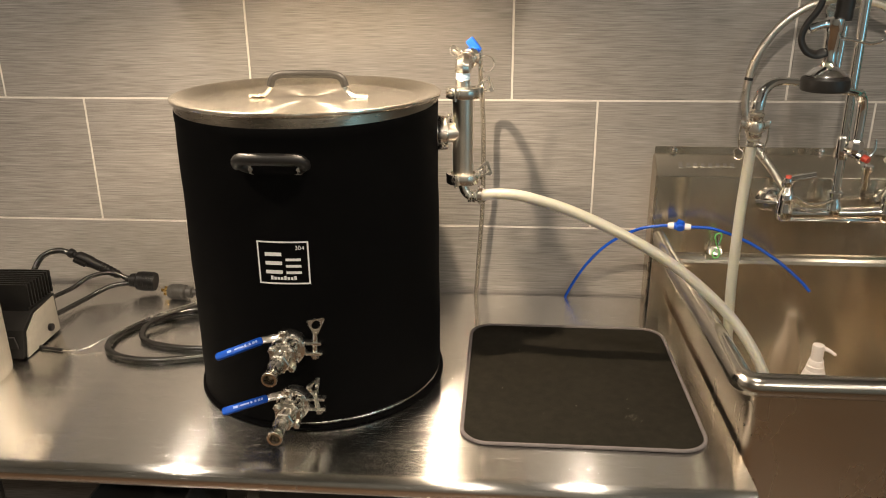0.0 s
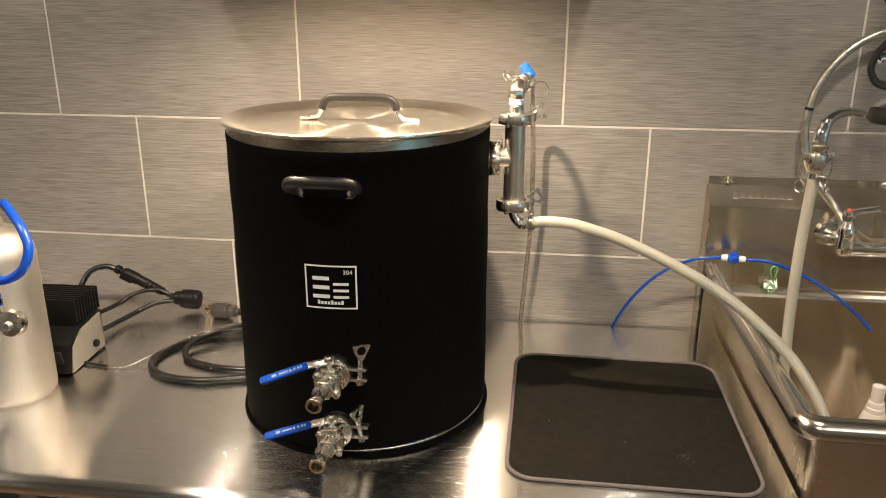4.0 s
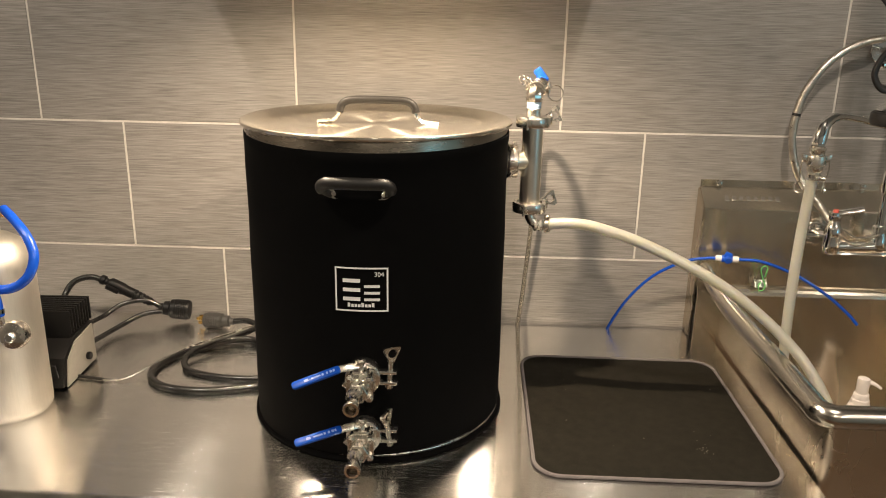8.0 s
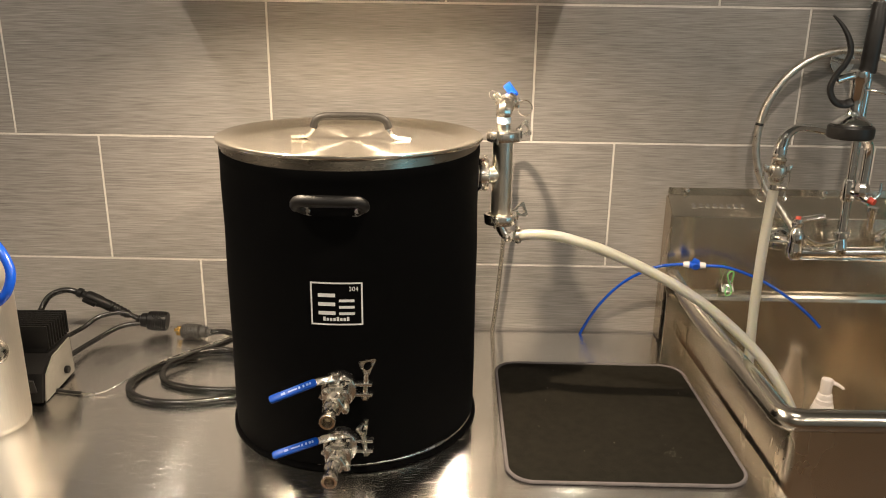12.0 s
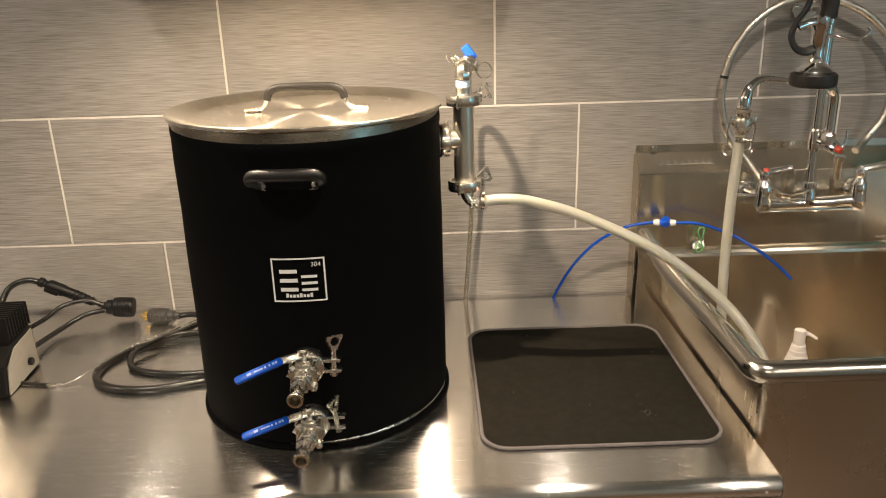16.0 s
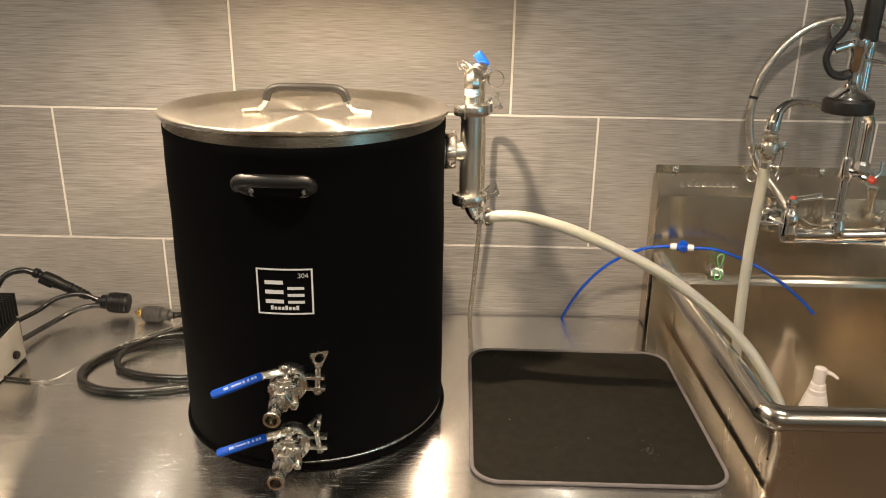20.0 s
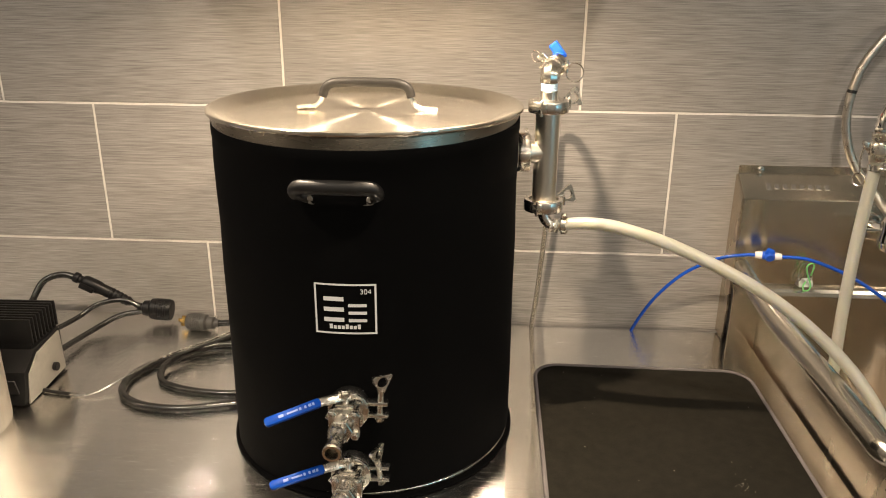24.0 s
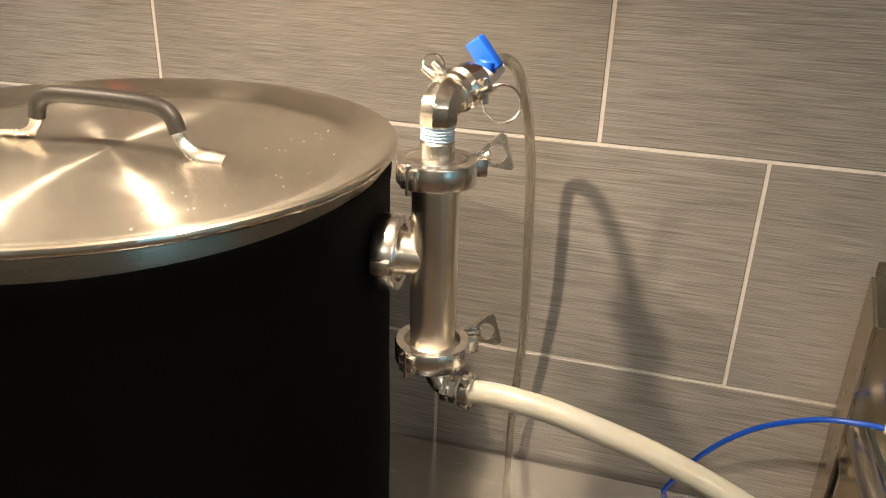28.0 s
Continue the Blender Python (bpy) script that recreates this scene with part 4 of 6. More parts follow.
def build_sink():
    t = thing("utility_sink", "deep stainless steel utility sink with a tall backsplash", "sink")
    th = 0.003
    prof = [(-0.002, 1.268), (-0.002, 1.252), (-0.0585, 1.2125), (-0.060, 1.2105), (-0.060, 1.031), (-0.066, 1.0288), (-0.0725, 1.0245), (-0.0770, 1.0185), (-0.079, 1.011), (-0.079, 0.70), (-0.074, 0.70), (-0.074, 1.014), (-0.056, 1.028), (-0.056, 1.205), (0.001 - th, 1.248), (0.002 - th, 1.268)]
    part("backsplash", extrude_x(prof, 0.946, 1.681), STEEL_SPLASH, t, "backsplash with an embossed mark", False)
    cap = [(-0.0025, 1.249), (-0.058, 1.211), (-0.059, 0.985), (-0.050, 0.895), (-0.0025, 0.895)]
    turn = Matrix(((0, 0, 1, 0), (1, 0, 0, 0), (0, 1, 0, 0), (0, 0, 0, 1)))
    part("splash_end", prism(cap, 0.004, Matrix.Translation((0.942, 0, 0)) @ turn), STEEL_SINK, t)
    part("splash_end", prism(cap, 0.004, Matrix.Translation((1.682, 0, 0)) @ turn), STEEL_SINK, t)
    # basin: an open box with round inner corners
    bm = bmesh.new()
    cx, cy = (SX0 + SX1) / 2, (SY0 + SY1 - 0.014) / 2
    w, d = SX1 - SX0, SY1 - 0.014 - SY0
    rings = []
    for inset, rad, z in ((0.10, 0.012, SB - 0.002), (0.0015, 0.012, SB - 0.002), (0.0, 0.018, SB), (0.0, 0.018, SZ), (0.004, 0.030, SZ), (0.004, 0.030, SB + 0.045), (0.010, 0.034, SB + 0.024), (0.028, 0.040, SB + 0.012), (0.20, 0.02, SB + 0.007)):
        shift = 0.007 if len(rings) < 4 else 0.0
        rings.append([bm.verts.new((cx + x - (shift if x < 0 else 0.0), cy + y, z)) for x, y in rounded(w - 2 * inset, d - 2 * inset, rad, 6)])
    for a, b in zip(rings, rings[1:]):
        for k in range(len(a)):
            bm.faces.new((a[k], a[(k + 1) % len(a)], b[(k + 1) % len(a)], b[k]))
    bm.faces.new(rings[-1])
    bm.faces.new(rings[0])
    part("basin", bm, STEEL_SINK, t, "deep basin stained near the drain")
    part("drain", lathe([(0, SB + 0.009), (0.030, SB + 0.009), (0.036, SB + 0.012), (0.044, SB + 0.012), (0.046, SB + 0.007), (0, SB + 0.007)], 32, Matrix.Translation((cx, cy, 0))), CHROME, t)
    # rolled rim on three sides; it sweeps up into the backsplash
    r = 0.0205
    xl, xr, yf, z = SX0 - 0.012, SX1 + 0.014, SY0 + 0.016, SZ + 0.002
    side = [(xl - 0.040, SY1 + 0.006, z + 0.064), (xl - 0.033, SY1 - 0.020, z + 0.048), (xl - 0.022, SY1 - 0.070, z + 0.026), (xl - 0.012, SY1 - 0.14, z + 0.010), (xl - 0.004, SY1 - 0.24, z + 0.002), (xl, -0.42, z), (xl, -0.52, z), (xl, yf + 0.045, z)]
    corner = [(xl + 0.026 - 0.026 * math.cos(a), yf + 0.026 - 0.026 * math.sin(a), z) for a in np.linspace(0.0, math.pi / 2, 7)]
    front = [(xl + 0.05, yf, z), (cx - 0.1, yf, z), (cx + 0.1, yf, z), (xr, yf, z)]
    part("rolled_rim", sweep(side + corner + front, lambda u: r * min(1.0, 0.72 + 1.6 * u), 24, 6), STEEL_RIM, t, "rolled steel rim with a rounded corner")
    ledge = [(SX1 - 0.0065, SZ - 0.014), (SX1 - 0.0065, SZ + 0.022), (SX1 + 0.000, SZ + 0.026), (SX1 + 0.012, SZ + 0.029), (SX1 + 0.018, SZ + 0.036), (SX1 + 0.020, SZ + 0.062), (SX1 + 0.030, SZ + 0.062), (SX1 + 0.030, SZ - 0.014)]
    part("side_ledge", prism(ledge, SY1 - yf - 0.004, Matrix(((1, 0, 0, 0), (0, 0, -1, SY1 - 0.002), (0, 1, 0, 0), (0, 0, 0, 1)))), STEEL_SINK, t, "narrow steel ledge")
    rx, rz = SX1 + 0.037, SZ + 0.074
    part("side_rim", sweep([(rx, SY1 - 0.002, rz), (rx, -0.25, rz), (rx, -0.45, rz), (rx, yf - 0.004, rz)], 0.0150, 20, 6), STEEL_RIM, t, "rolled steel rim")
    part("rim_end", lathe([(0, -r), (r * 0.7, -r * 0.72), (r * 1.0, 0), (r * 0.7, r * 0.72), (0, r)], 20, Matrix.Translation((xr, yf, z))), STEEL_RIM, t)
    for x in (SX0 + 0.035, SX1 - 0.035):
        for y in (SY0 + 0.05, SY1 - 0.05):
            leg = part("leg", rod((x, y, 0.03), (x, y, SB), 0.0205, seg=20), STEEL, t)
            part("foot", rod((x, y, 0), (x, y, 0.045), 0.015, 0.022, seg=16), GRIP, leg)
    for x in (0.990, 1.318, 1.64):
        part("screw", lathe([(0, 0.005), (0.004, 0.0045), (0.0068, 0.002), (0.0072, 0), (0, 0)], 16, Matrix.Translation((x, -0.003, 1.260)) @ pose(0, 0, 0, 90)), CHROME, t)
    # embossed maker's mark as plain bars on the slope
    n = Vector((0, -0.575, 0.818))
    for k in range(8):
        c = Vector((1.000 + k * 0.0165, -0.031, 1.2305)) + n * 0.0012
        part("embossed_bar", box(0.0100, 0.013 if k else 0.018, 0.0030, c, 0.0006, 1, (35.1, 0, 0)), POLISHED, t)
    stick = part("sticker", box(0.062, 0.030, 0.0006, Vector((1.612, -0.030, 1.2322)) + n * 0.0012, rot=(35.1, 0, 0)), BRASS_FOIL, t, "white and blue paper sticker", smooth=False)
    part("sticker_disc", lathe([(0, 0.0003), (0.0115, 0.0003), (0.0115, 0), (0, 0)], 28, Matrix.Translation(Vector((1.598, -0.030, 1.2322)) + n * 0.0017) @ pose(0, 0, 0, 35.1)), STICKER_BLUE, stick)
    bars = bmesh.new()
    for k in range(3):
        box(0.026, 0.003, 0.0003, Vector((1.626, -0.030, 1.2322)) + n * 0.0018 + Vector((0, 0.0055 * (k - 1) * 0.82, 0.0055 * (k - 1) * 0.57)), rot=(35.1, 0, 0), bm=bars)
    part("sticker_lines", bars, STICKER_BLUE, stick)
    return t


build_sink()
panel = part("side_panel", extrude_x([(-0.003, 1.262), (-0.056, 1.214), (-0.060, 1.205), (-0.060, 0.20), (-0.003, 0.20)], 1.692, 2.60), STEEL_SINK, smooth=False)
tagged(panel, "stainless steel splash of the unit beside the sink", "panel")

# ---- faucet with pre-rinse spray ----
FX, FY, FZ = 1.316, -0.112, 1.158


def build_faucet():
    t = thing("prerinse_faucet", "chrome wall faucet with two taps and a pre-rinse sprayer", "faucet")
    part("bridge", sweep([(FX - 0.100, FY, FZ - 0.014), (FX - 0.05, FY, FZ - 0.013), (FX, FY, FZ - 0.013), (FX + 0.05, FY, FZ - 0.012), (FX + 0.112, FY, FZ - 0.008)], 0.0140, 20, 6), CHROME, t)
    part("bridge_foot", box(0.225, 0.020, 0.006, (FX + 0.004, FY, FZ - 0.0275), 0.003), CHROME, t)
    part("tee", lathe([(0.0, -0.020), (0.014, -0.020), (0.017, -0.012), (0.017, 0.012), (0.013, 0.018), (0.013, 0.024), (0.0165, 0.026), (0.0165, 0.036), (0.010, 0.040), (0, 0.040)], 28, Matrix.Translation((FX, FY, FZ))), CHROME, t)
    for s, x in ((-1, FX - 0.102), (1, FX + 0.114)):
        zz = FZ + 0.008
        tap = part("tap", lathe([(0, -0.036), (0.016, -0.036), (0.0195, -0.030), (0.0195, -0.012), (0.017, 0.0), (0.0185, 0.010), (0.0185, 0.022), (0.013, 0.030), (0.010, 0.038), (0.013, 0.042), (0.013, 0.050), (0.0, 0.053)], 28, Matrix.Translation((x, FY, zz))), CHROME, t, "chrome tap body")
        part("wall_shank", rod((x, FY, zz - 0.004), (x + s * 0.018, -0.061, zz - 0.004), 0.0135, 0.0165, seg=20), CHROME, tap)
        part("flange", rod((x + s * 0.018, -0.072, zz - 0.004), (x + s * 0.018, -0.061, zz - 0.004), 0.026, 0.029, seg=28), CHROME, tap)
        part("lever", sweep([(x, FY, zz + 0.054), (x + 0.012, FY - 0.004, zz + 0.058), (x + 0.030, FY - 0.009, zz + 0.063), (x + 0.052, FY - 0.015, zz + 0.069)], lambda u: 0.0078 + 0.0015 * u, 14, 5, flat=0.62), CHROME, tap, "flat chrome lever")
        part("lever_hub", rod((x, FY, zz + 0.046), (x, FY, zz + 0.058), 0.0098, 0.0088, seg=20), CHROME, tap)
        part("index_button", rod((x, FY, zz + 0.056), (x, FY, zz + 0.0640), 0.0066, 0.0058, seg=18), RED if s < 0 else POLISHED, tap)
    part("side_stub", rod((FX - 0.165, FY + 0.004, FZ + 0.012), (FX - 0.108, FY, FZ + 0.010), 0.004, seg=12), CHROME, t)
    for dz in (0.018, 0.001):
        part("check_wire", sweep([(FX - 0.085, FY - 0.012, FZ + dz + 0.01), (FX - 0.06, FY - 0.016, FZ + dz - 0.004), (FX - 0.03, FY - 0.015, FZ + dz - 0.004), (FX - 0.006, FY - 0.010, FZ + dz + 0.002)], 0.0022, 8, 5), CHROME, t)
    riser = part("riser", rod((FX, FY, FZ + 0.03), (FX - 0.004, FY + 0.004, 2.10), 0.0105, seg=20), CHROME, t)
    part("add_on_valve", lathe([(0, -0.022), (0.0135, -0.022), (0.0155, -0.016), (0.0155, 0.020), (0.0125, 0.028), (0, 0.028)], 24, Matrix.Translation((FX - 0.002, FY, 1.290))), CHROME, t)
    part("add_on_arm", rod((FX, FY, 1.292), (FX + 0.029, FY - 0.042, 1.279), 0.0125, 0.0118, seg=18), CHROME, t)
    part("add_on_collar", rod((FX + 0.022, FY - 0.032, 1.282), (FX + 0.029, FY - 0.042, 1.279), 0.0150, 0.0142, seg=18), CHROME, t)
    knob = part("hot_knob", rod((FX + 0.028, FY - 0.041, 1.279), (FX + 0.034, FY - 0.051, 1.276), 0.0080, 0.0070, seg=20), RED, t, "red index knob")
    part("knob_lever", sweep([(FX + 0.036, FY - 0.044, 1.282), (FX + 0.046, FY - 0.042, 1.294), (FX + 0.047, FY - 0.040, 1.318)], 0.0028, 10, 5), CHROME, knob)
    part("side_valve", lathe([(0, -0.026), (0.007, -0.026), (0.009, -0.018), (0.0085, 0.010), (0.0125, 0.016), (0.0125, 0.026), (0, 0.028)], 20, Matrix.Translation((FX + 0.044, FY - 0.03, 1.235))), CHROME, t)
    spout = part("spout", sweep([(FX + 0.014, FY - 0.028, 1.288), (FX + 0.014, FY - 0.028, 1.345), (FX + 0.012, FY - 0.030, 1.388), (FX + 0.002, FY - 0.038, 1.408), (FX - 0.02, FY - 0.058, 1.416), (FX - 0.09, FY - 0.105, 1.430), (FX - 0.17, FY - 0.150, 1.448), (FX - 0.215, FY - 0.178, 1.452), (FX - 0.240, FY - 0.193, 1.440), (FX - 0.249, FY - 0.199, 1.420), (FX - 0.251, FY - 0.200, 1.405)], lambda u: 0.0105 if u < 0.35 else (0.0075 if u < 0.62 else 0.0075 + 0.013 * min(1, (u - 0.62) / 0.3)* 0.42), 18, 6), CHROME, t, "swinging chrome spout")
    part("spout_nut", lathe([(0, -0.014), (0.0145, -0.014), (0.016, -0.008), (0.016, 0.008), (0.012, 0.014), (0, 0.014)], 8, Matrix.Translation((FX + 0.014, FY - 0.028, 1.300))), CHROME, spout)
    # sprayer that hangs on its hose, well out over the basin
    hang = Matrix.Translation((1.129, -0.441, 1.468)) @ Matrix.Scale(0.83, 4)

    def hung(bm):
        bmesh.ops.transform(bm, matrix=hang, verts=bm.verts)
        return bm

    sp = part("spray_valve", hung(lathe([(0, 0.014), (0.0385, 0.014), (0.0400, 0.017), (0.036, 0.023), (0.026, 0.030), (0.0175, 0.035), (0.0142, 0.044), (0.0132, 0.070), (0.0150, 0.074), (0.0150, 0.099), (0.0190, 0.105), (0.0190, 0.125), (0.013, 0.129), (0, 0.129)], 36)), CHROME, t, "chrome spray valve")
    part("side_tube", hung(rod((0.022, 0.010, 0.026), (0.024, 0.010, 0.112), 0.0075, seg=14)), CHROME, sp)
    part("valve_arm", hung(sweep([(0.004, 0, 0.117), (-0.025, -0.006, 0.115), (-0.052, -0.010, 0.107)], 0.0090, 14, 5)), CHROME, sp)
    part("bumper", hung(lathe([(0.030, -0.014), (0.043, -0.014), (0.0462, -0.011), (0.0470, -0.001), (0.0462, 0.010), (0.043, 0.0135), (0.0, 0.0145), (0.0, -0.007), (0.030, -0.009), (0.030, -0.014)], 40)), RUBBER, sp, "black rubber bumper ring")
    part("squeeze_lever", hung(sweep([(-0.012, -0.006, 0.062), (-0.030, -0.010, 0.058), (-0.052, -0.014, 0.066), (-0.064, -0.014, 0.090), (-0.056, -0.014, 0.118), (-0.040, -0.014, 0.142), (-0.034, -0.014, 0.168), (-0.044, -0.014, 0.196), (-0.062, -0.014, 0.220), (-0.080, -0.014, 0.236)], lambda u: 0.0105 - 0.0070 * max(0.0, u - 0.72) / 0.28, 14, 6, flat=0.6)), RUBBER, sp, "black squeeze lever")
    part("lever_hook", hung(sweep([(0.010, -0.004, 0.090), (0.036, -0.008, 0.086), (0.066, -0.012, 0.080), (0.088, -0.014, 0.084), (0.097, -0.014, 0.096), (0.092, -0.014, 0.104)], 0.0032, 10, 6)), CHROME, sp)
    part("grip", hung(lathe([(0, 0.122), (0.0160, 0.122), (0.0175, 0.129), (0.0162, 0.141), (0.0170, 0.149), (0.0162, 0.259), (0.0130, 0.266), (0, 0.266)], 28, pose(0.012, 0.004, 0, 0, 2.0, 0))), RUBBER, t, "black rubber grip sleeve")
    part("hose_collar", hung(rod((0.020, 0.004, 0.262), (0.021, 0.004, 0.307), 0.0135, 0.0120, seg=20)), CHROME, t)
    part("spray_hose", sweep([(1.1465, -0.438, 1.720), (1.148, -0.436, 1.85), (1.150, -0.430, 2.00), (1.165, -0.400, 2.14), (1.215, -0.310, 2.24), (1.275, -0.195, 2.23), (1.308, -0.125, 2.16), (1.312, -0.108, 2.09)], 0.0070, 14, 8), CHROME, t, "ribbed steel hose")
    coil = [Vector((1.1470 + 0.0100 * math.cos(k * 0.698), -0.437 + 0.0100 * math.sin(k * 0.698), 1.722 + k * 0.00052)) for k in range(520)]
    part("spring", sweep(coil, 0.0015, 5, raw=True), CHROME, t, "wound steel spring")
    back_coil = [Vector((FX - 0.002 + 0.020 * math.cos(k * 0.628), FY + 0.006 + 0.020 * math.sin(k * 0.628), 1.66 + k * 0.0020)) for k in range(220)]
    part("spring", sweep(back_coil, 0.0016, 5, raw=True), CHROME, t, "wound steel spring")
    part("wall_bracket", sweep([(FX - 0.004, FY, 1.575), (FX - 0.006, FY + 0.05, 1.570), (FX - 0.010, -0.004, 1.566)], 0.006, 10, 5), CHROME, t)
    part("bracket_plate", rod((FX - 0.010, -0.010, 1.566), (FX - 0.010, -0.001, 1.566), 0.028, seg=28), CHROME, t)
    return t


build_faucet()
loop = part("supply_hose", sweep([(1.218, -0.105, 1.190), (1.190, -0.075, 1.232), (1.150, -0.058, 1.284), (1.128, -0.050, 1.340), (1.121, -0.048, 1.400), (1.133, -0.048, 1.472), (1.172, -0.048, 1.536), (1.230, -0.048, 1.578), (1.300, -0.048, 1.593), (1.372, -0.048, 1.580), (1.440, -0.048, 1.545), (1.490, -0.050, 1.490), (1.510, -0.052, 1.420), (1.498, -0.056, 1.335), (1.462, -0.062, 1.285), (1.425, -0.085, 1.258)], 0.0083, 16, 10), BRAID)
tagged(loop, "looped steel-braided supply hose against the wall", "hose")
part("hose_sleeve", sweep([(1.1225, -0.048, 1.4245), (1.1235, -0.048, 1.4305)], 0.0090, 14, 4), RUBBER, loop)


def build_drop_hose():
    t = thing("drop_hose", "milky hose cam-locked to the spout, hanging into the sink", "hose", (1.065, -0.312, 0))
    part("hose", sweep([(0, 0, 1.360), (-0.003, 0.002, 1.28), (-0.005, 0.004, 1.20), (-0.005, 0.005, 1.10), (-0.003, 0.005, 1.02), (0.001, 0.004, 0.94), (0.006, 0.0, 0.86), (0.010, -0.004, 0.79)], 0.0102, 18, 8, hollow=0.0070), SILICONE, t)
    c = part("cam_coupling", lathe([(0, 1.350), (0.0125, 1.350), (0.0140, 1.353), (0.0140, 1.361), (0.0178, 1.364), (0.0182, 1.368), (0.0182, 1.378), (0.0172, 1.381), (0.0138, 1.383), (0.0138, 1.390), (0.0152, 1.392), (0.0152, 1.396), (0.0110, 1.399), (0, 1.399)], 32), CAST, t, "dull cast cam and groove coupling")
    part("hex_nut", lathe([(0, 1.396), (0.0118, 1.396), (0.0128, 1.398), (0.0128, 1.404), (0.0118, 1.406), (0, 1.406)], 6), CAST, c)
    part("thread_tape", lathe([(0.0, 1.404), (0.0100, 1.404), (0.0106, 1.407), (0.0100, 1.412), (0.0, 1.412)], 24), PRINT, c, "white thread tape")
    part("hose_clamp", lathe([(0.0108, 1.334), (0.0126, 1.335), (0.0126, 1.345), (0.0108, 1.346), (0.0108, 1.334)], 28), POLISHED, t)
    part("clamp_screw", rod((-0.003, -0.0150, 1.341), (0.015, -0.0150, 1.339), 0.0048, seg=12), CAST, t)
    for s in (-1, 1):
        part("cam_ear", prism([(s * 0.015, -0.008), (s * 0.024, -0.004), (s * 0.0285, 0.008), (s * 0.0255, 0.011), (s * 0.015, 0.006)][::s], 0.008, Matrix.Translation((0, 0.004, 1.374)) @ pose(0, 0, 0, 90), bevel=0.001), CAST, c)
        part("cam_arm", sweep([(s * 0.025, 0, 1.376), (s * 0.0265, 0.001, 1.352), (s * 0.023, 0.002, 1.330)], 0.0026, 8, 5, flat=0.6), POLISHED, c)
        part("pull_ring", ring((s * 0.0235, 0.001, 1.319), (0.8 * s, -0.6, 0), 0.0105, 0.0013, 24, 6), POLISHED, c)
    return t


build_drop_hose()


def build_blue_line():
    t = thing("blue_line", "thin blue tubing with an inline shut-off valve", "tube")
    part("tubing", sweep([(0.752, -0.012, 0.86), (0.758, -0.016, 0.897), (0.795, -0.030, 0.975), (0.845, -0.052, 1.043), (0.905, -0.076, 1.088), (0.952, -0.092, 1.1035), (0.975, -0.098, 1.106)], 0.0035, 12, 8), BLUE_TUBE, t)
    part("tubing", sweep([(1.014, -0.108, 1.1075), (1.070, -0.118, 1.106), (1.140, -0.138, 1.083), (1.200, -0.155, 1.048), (1.245, -0.170, 1.012), (1.270, -0.177, 0.986)], 0.0035, 12, 8), BLUE_TUBE, t)
    a = Vector((0.9945, -0.103, 1.107))
    d = Vector((0.97, -0.24, 0.02)).normalized()
    v = part("inline_valve", rod(a - d * 0.012, a + d * 0.012, 0.0085, seg=18), BLUE, t, "blue valve body with white ends")
    for s in (-1, 1):
        part("collet", rod(a + d * s * 0.011, a + d * s * 0.025, 0.0078, 0.0068, seg=18), WHITE, v)
    part("valve_key", box(0.016, 0.005, 0.014, a + Vector((0, -0.006, 0.010)), 0.002, 2, (0, 20, -15)), BLUE, v)
    part("valve_barrel", rod(a + Vector((0, -0.012, -0.002)), a + Vector((0, 0.006, 0.004)), 0.0085, seg=18), BLUE, v)
    return t


build_blue_line()


def binder_clip(name, label, c, paint, turn):
    """A spring clip: folded body and two wire arms."""
    t = thing(name, label, "clip", c, "clips on the sink", turn=turn)
    part("jaw", prism([(-0.010, 0.0), (0.010, 0.0), (0.0015, 0.016), (-0.0015, 0.016)], 0.030, pose(-0.015, 0, 0, 90, 0, 90)), STEEL, t)
    for s in (-1, 1):
        part("wire_arm", sweep([(-0.013, s * 0.004, 0.012), (-0.010, s * 0.008, 0.026), (-0.007, s * 0.009, 0.040), (0.0, s * 0.009, 0.045), (0.007, s * 0.009, 0.040), (0.010, s * 0.008, 0.026), (0.013, s * 0.004, 0.012)], 0.0011, 6, 5), POLISHED, t)
    if paint:
        part("loop", sweep([(-0.004, -0.012, 0.014), (-0.009, -0.013, 0.004), (-0.006, -0.014, -0.006), (0.004, -0.014, -0.004), (0.006, -0.013, 0.008), (-0.003, -0.012, 0.028), (-0.007, -0.012, 0.046), (0.002, -0.012, 0.053), (0.008, -0.012, 0.046), (0.004, -0.012, 0.026)], 0.0016, 8, 5), paint, t, "green enamelled hook")
    return t


binder_clip("spring_clip", "green and steel spring clip on the sink ledge", (1.086, -0.074, 1.034), GREEN, 8)


def wire_clip():
    """A bent wire stand: a base bar, a long back wire and a hooked top."""
    t = thing("wire_clip", "bent steel wire clip on the sink ledge", "clip", (1.553, -0.068, 1.030), "clips on the sink")
    part("base_wire", sweep([(-0.022, -0.004, 0.004), (-0.008, -0.006, 0.002), (0.012, -0.004, 0.002), (0.026, 0.0, 0.006)], 0.0014, 8, 5), POLISHED, t)
    part("back_wire", sweep([(-0.008, -0.005, 0.002), (-0.002, 0.001, 0.022), (0.004, 0.004, 0.042), (0.010, 0.004, 0.046), (0.026, 0.003, 0.046)], 0.0014, 8, 6), POLISHED, t)
    part("front_wire", sweep([(0.012, -0.004, 0.002), (0.006, 0.002, 0.012), (-0.010, 0.002, 0.010), (-0.022, -0.004, 0.004)], 0.0012, 8, 5), POLISHED, t)


wire_clip()


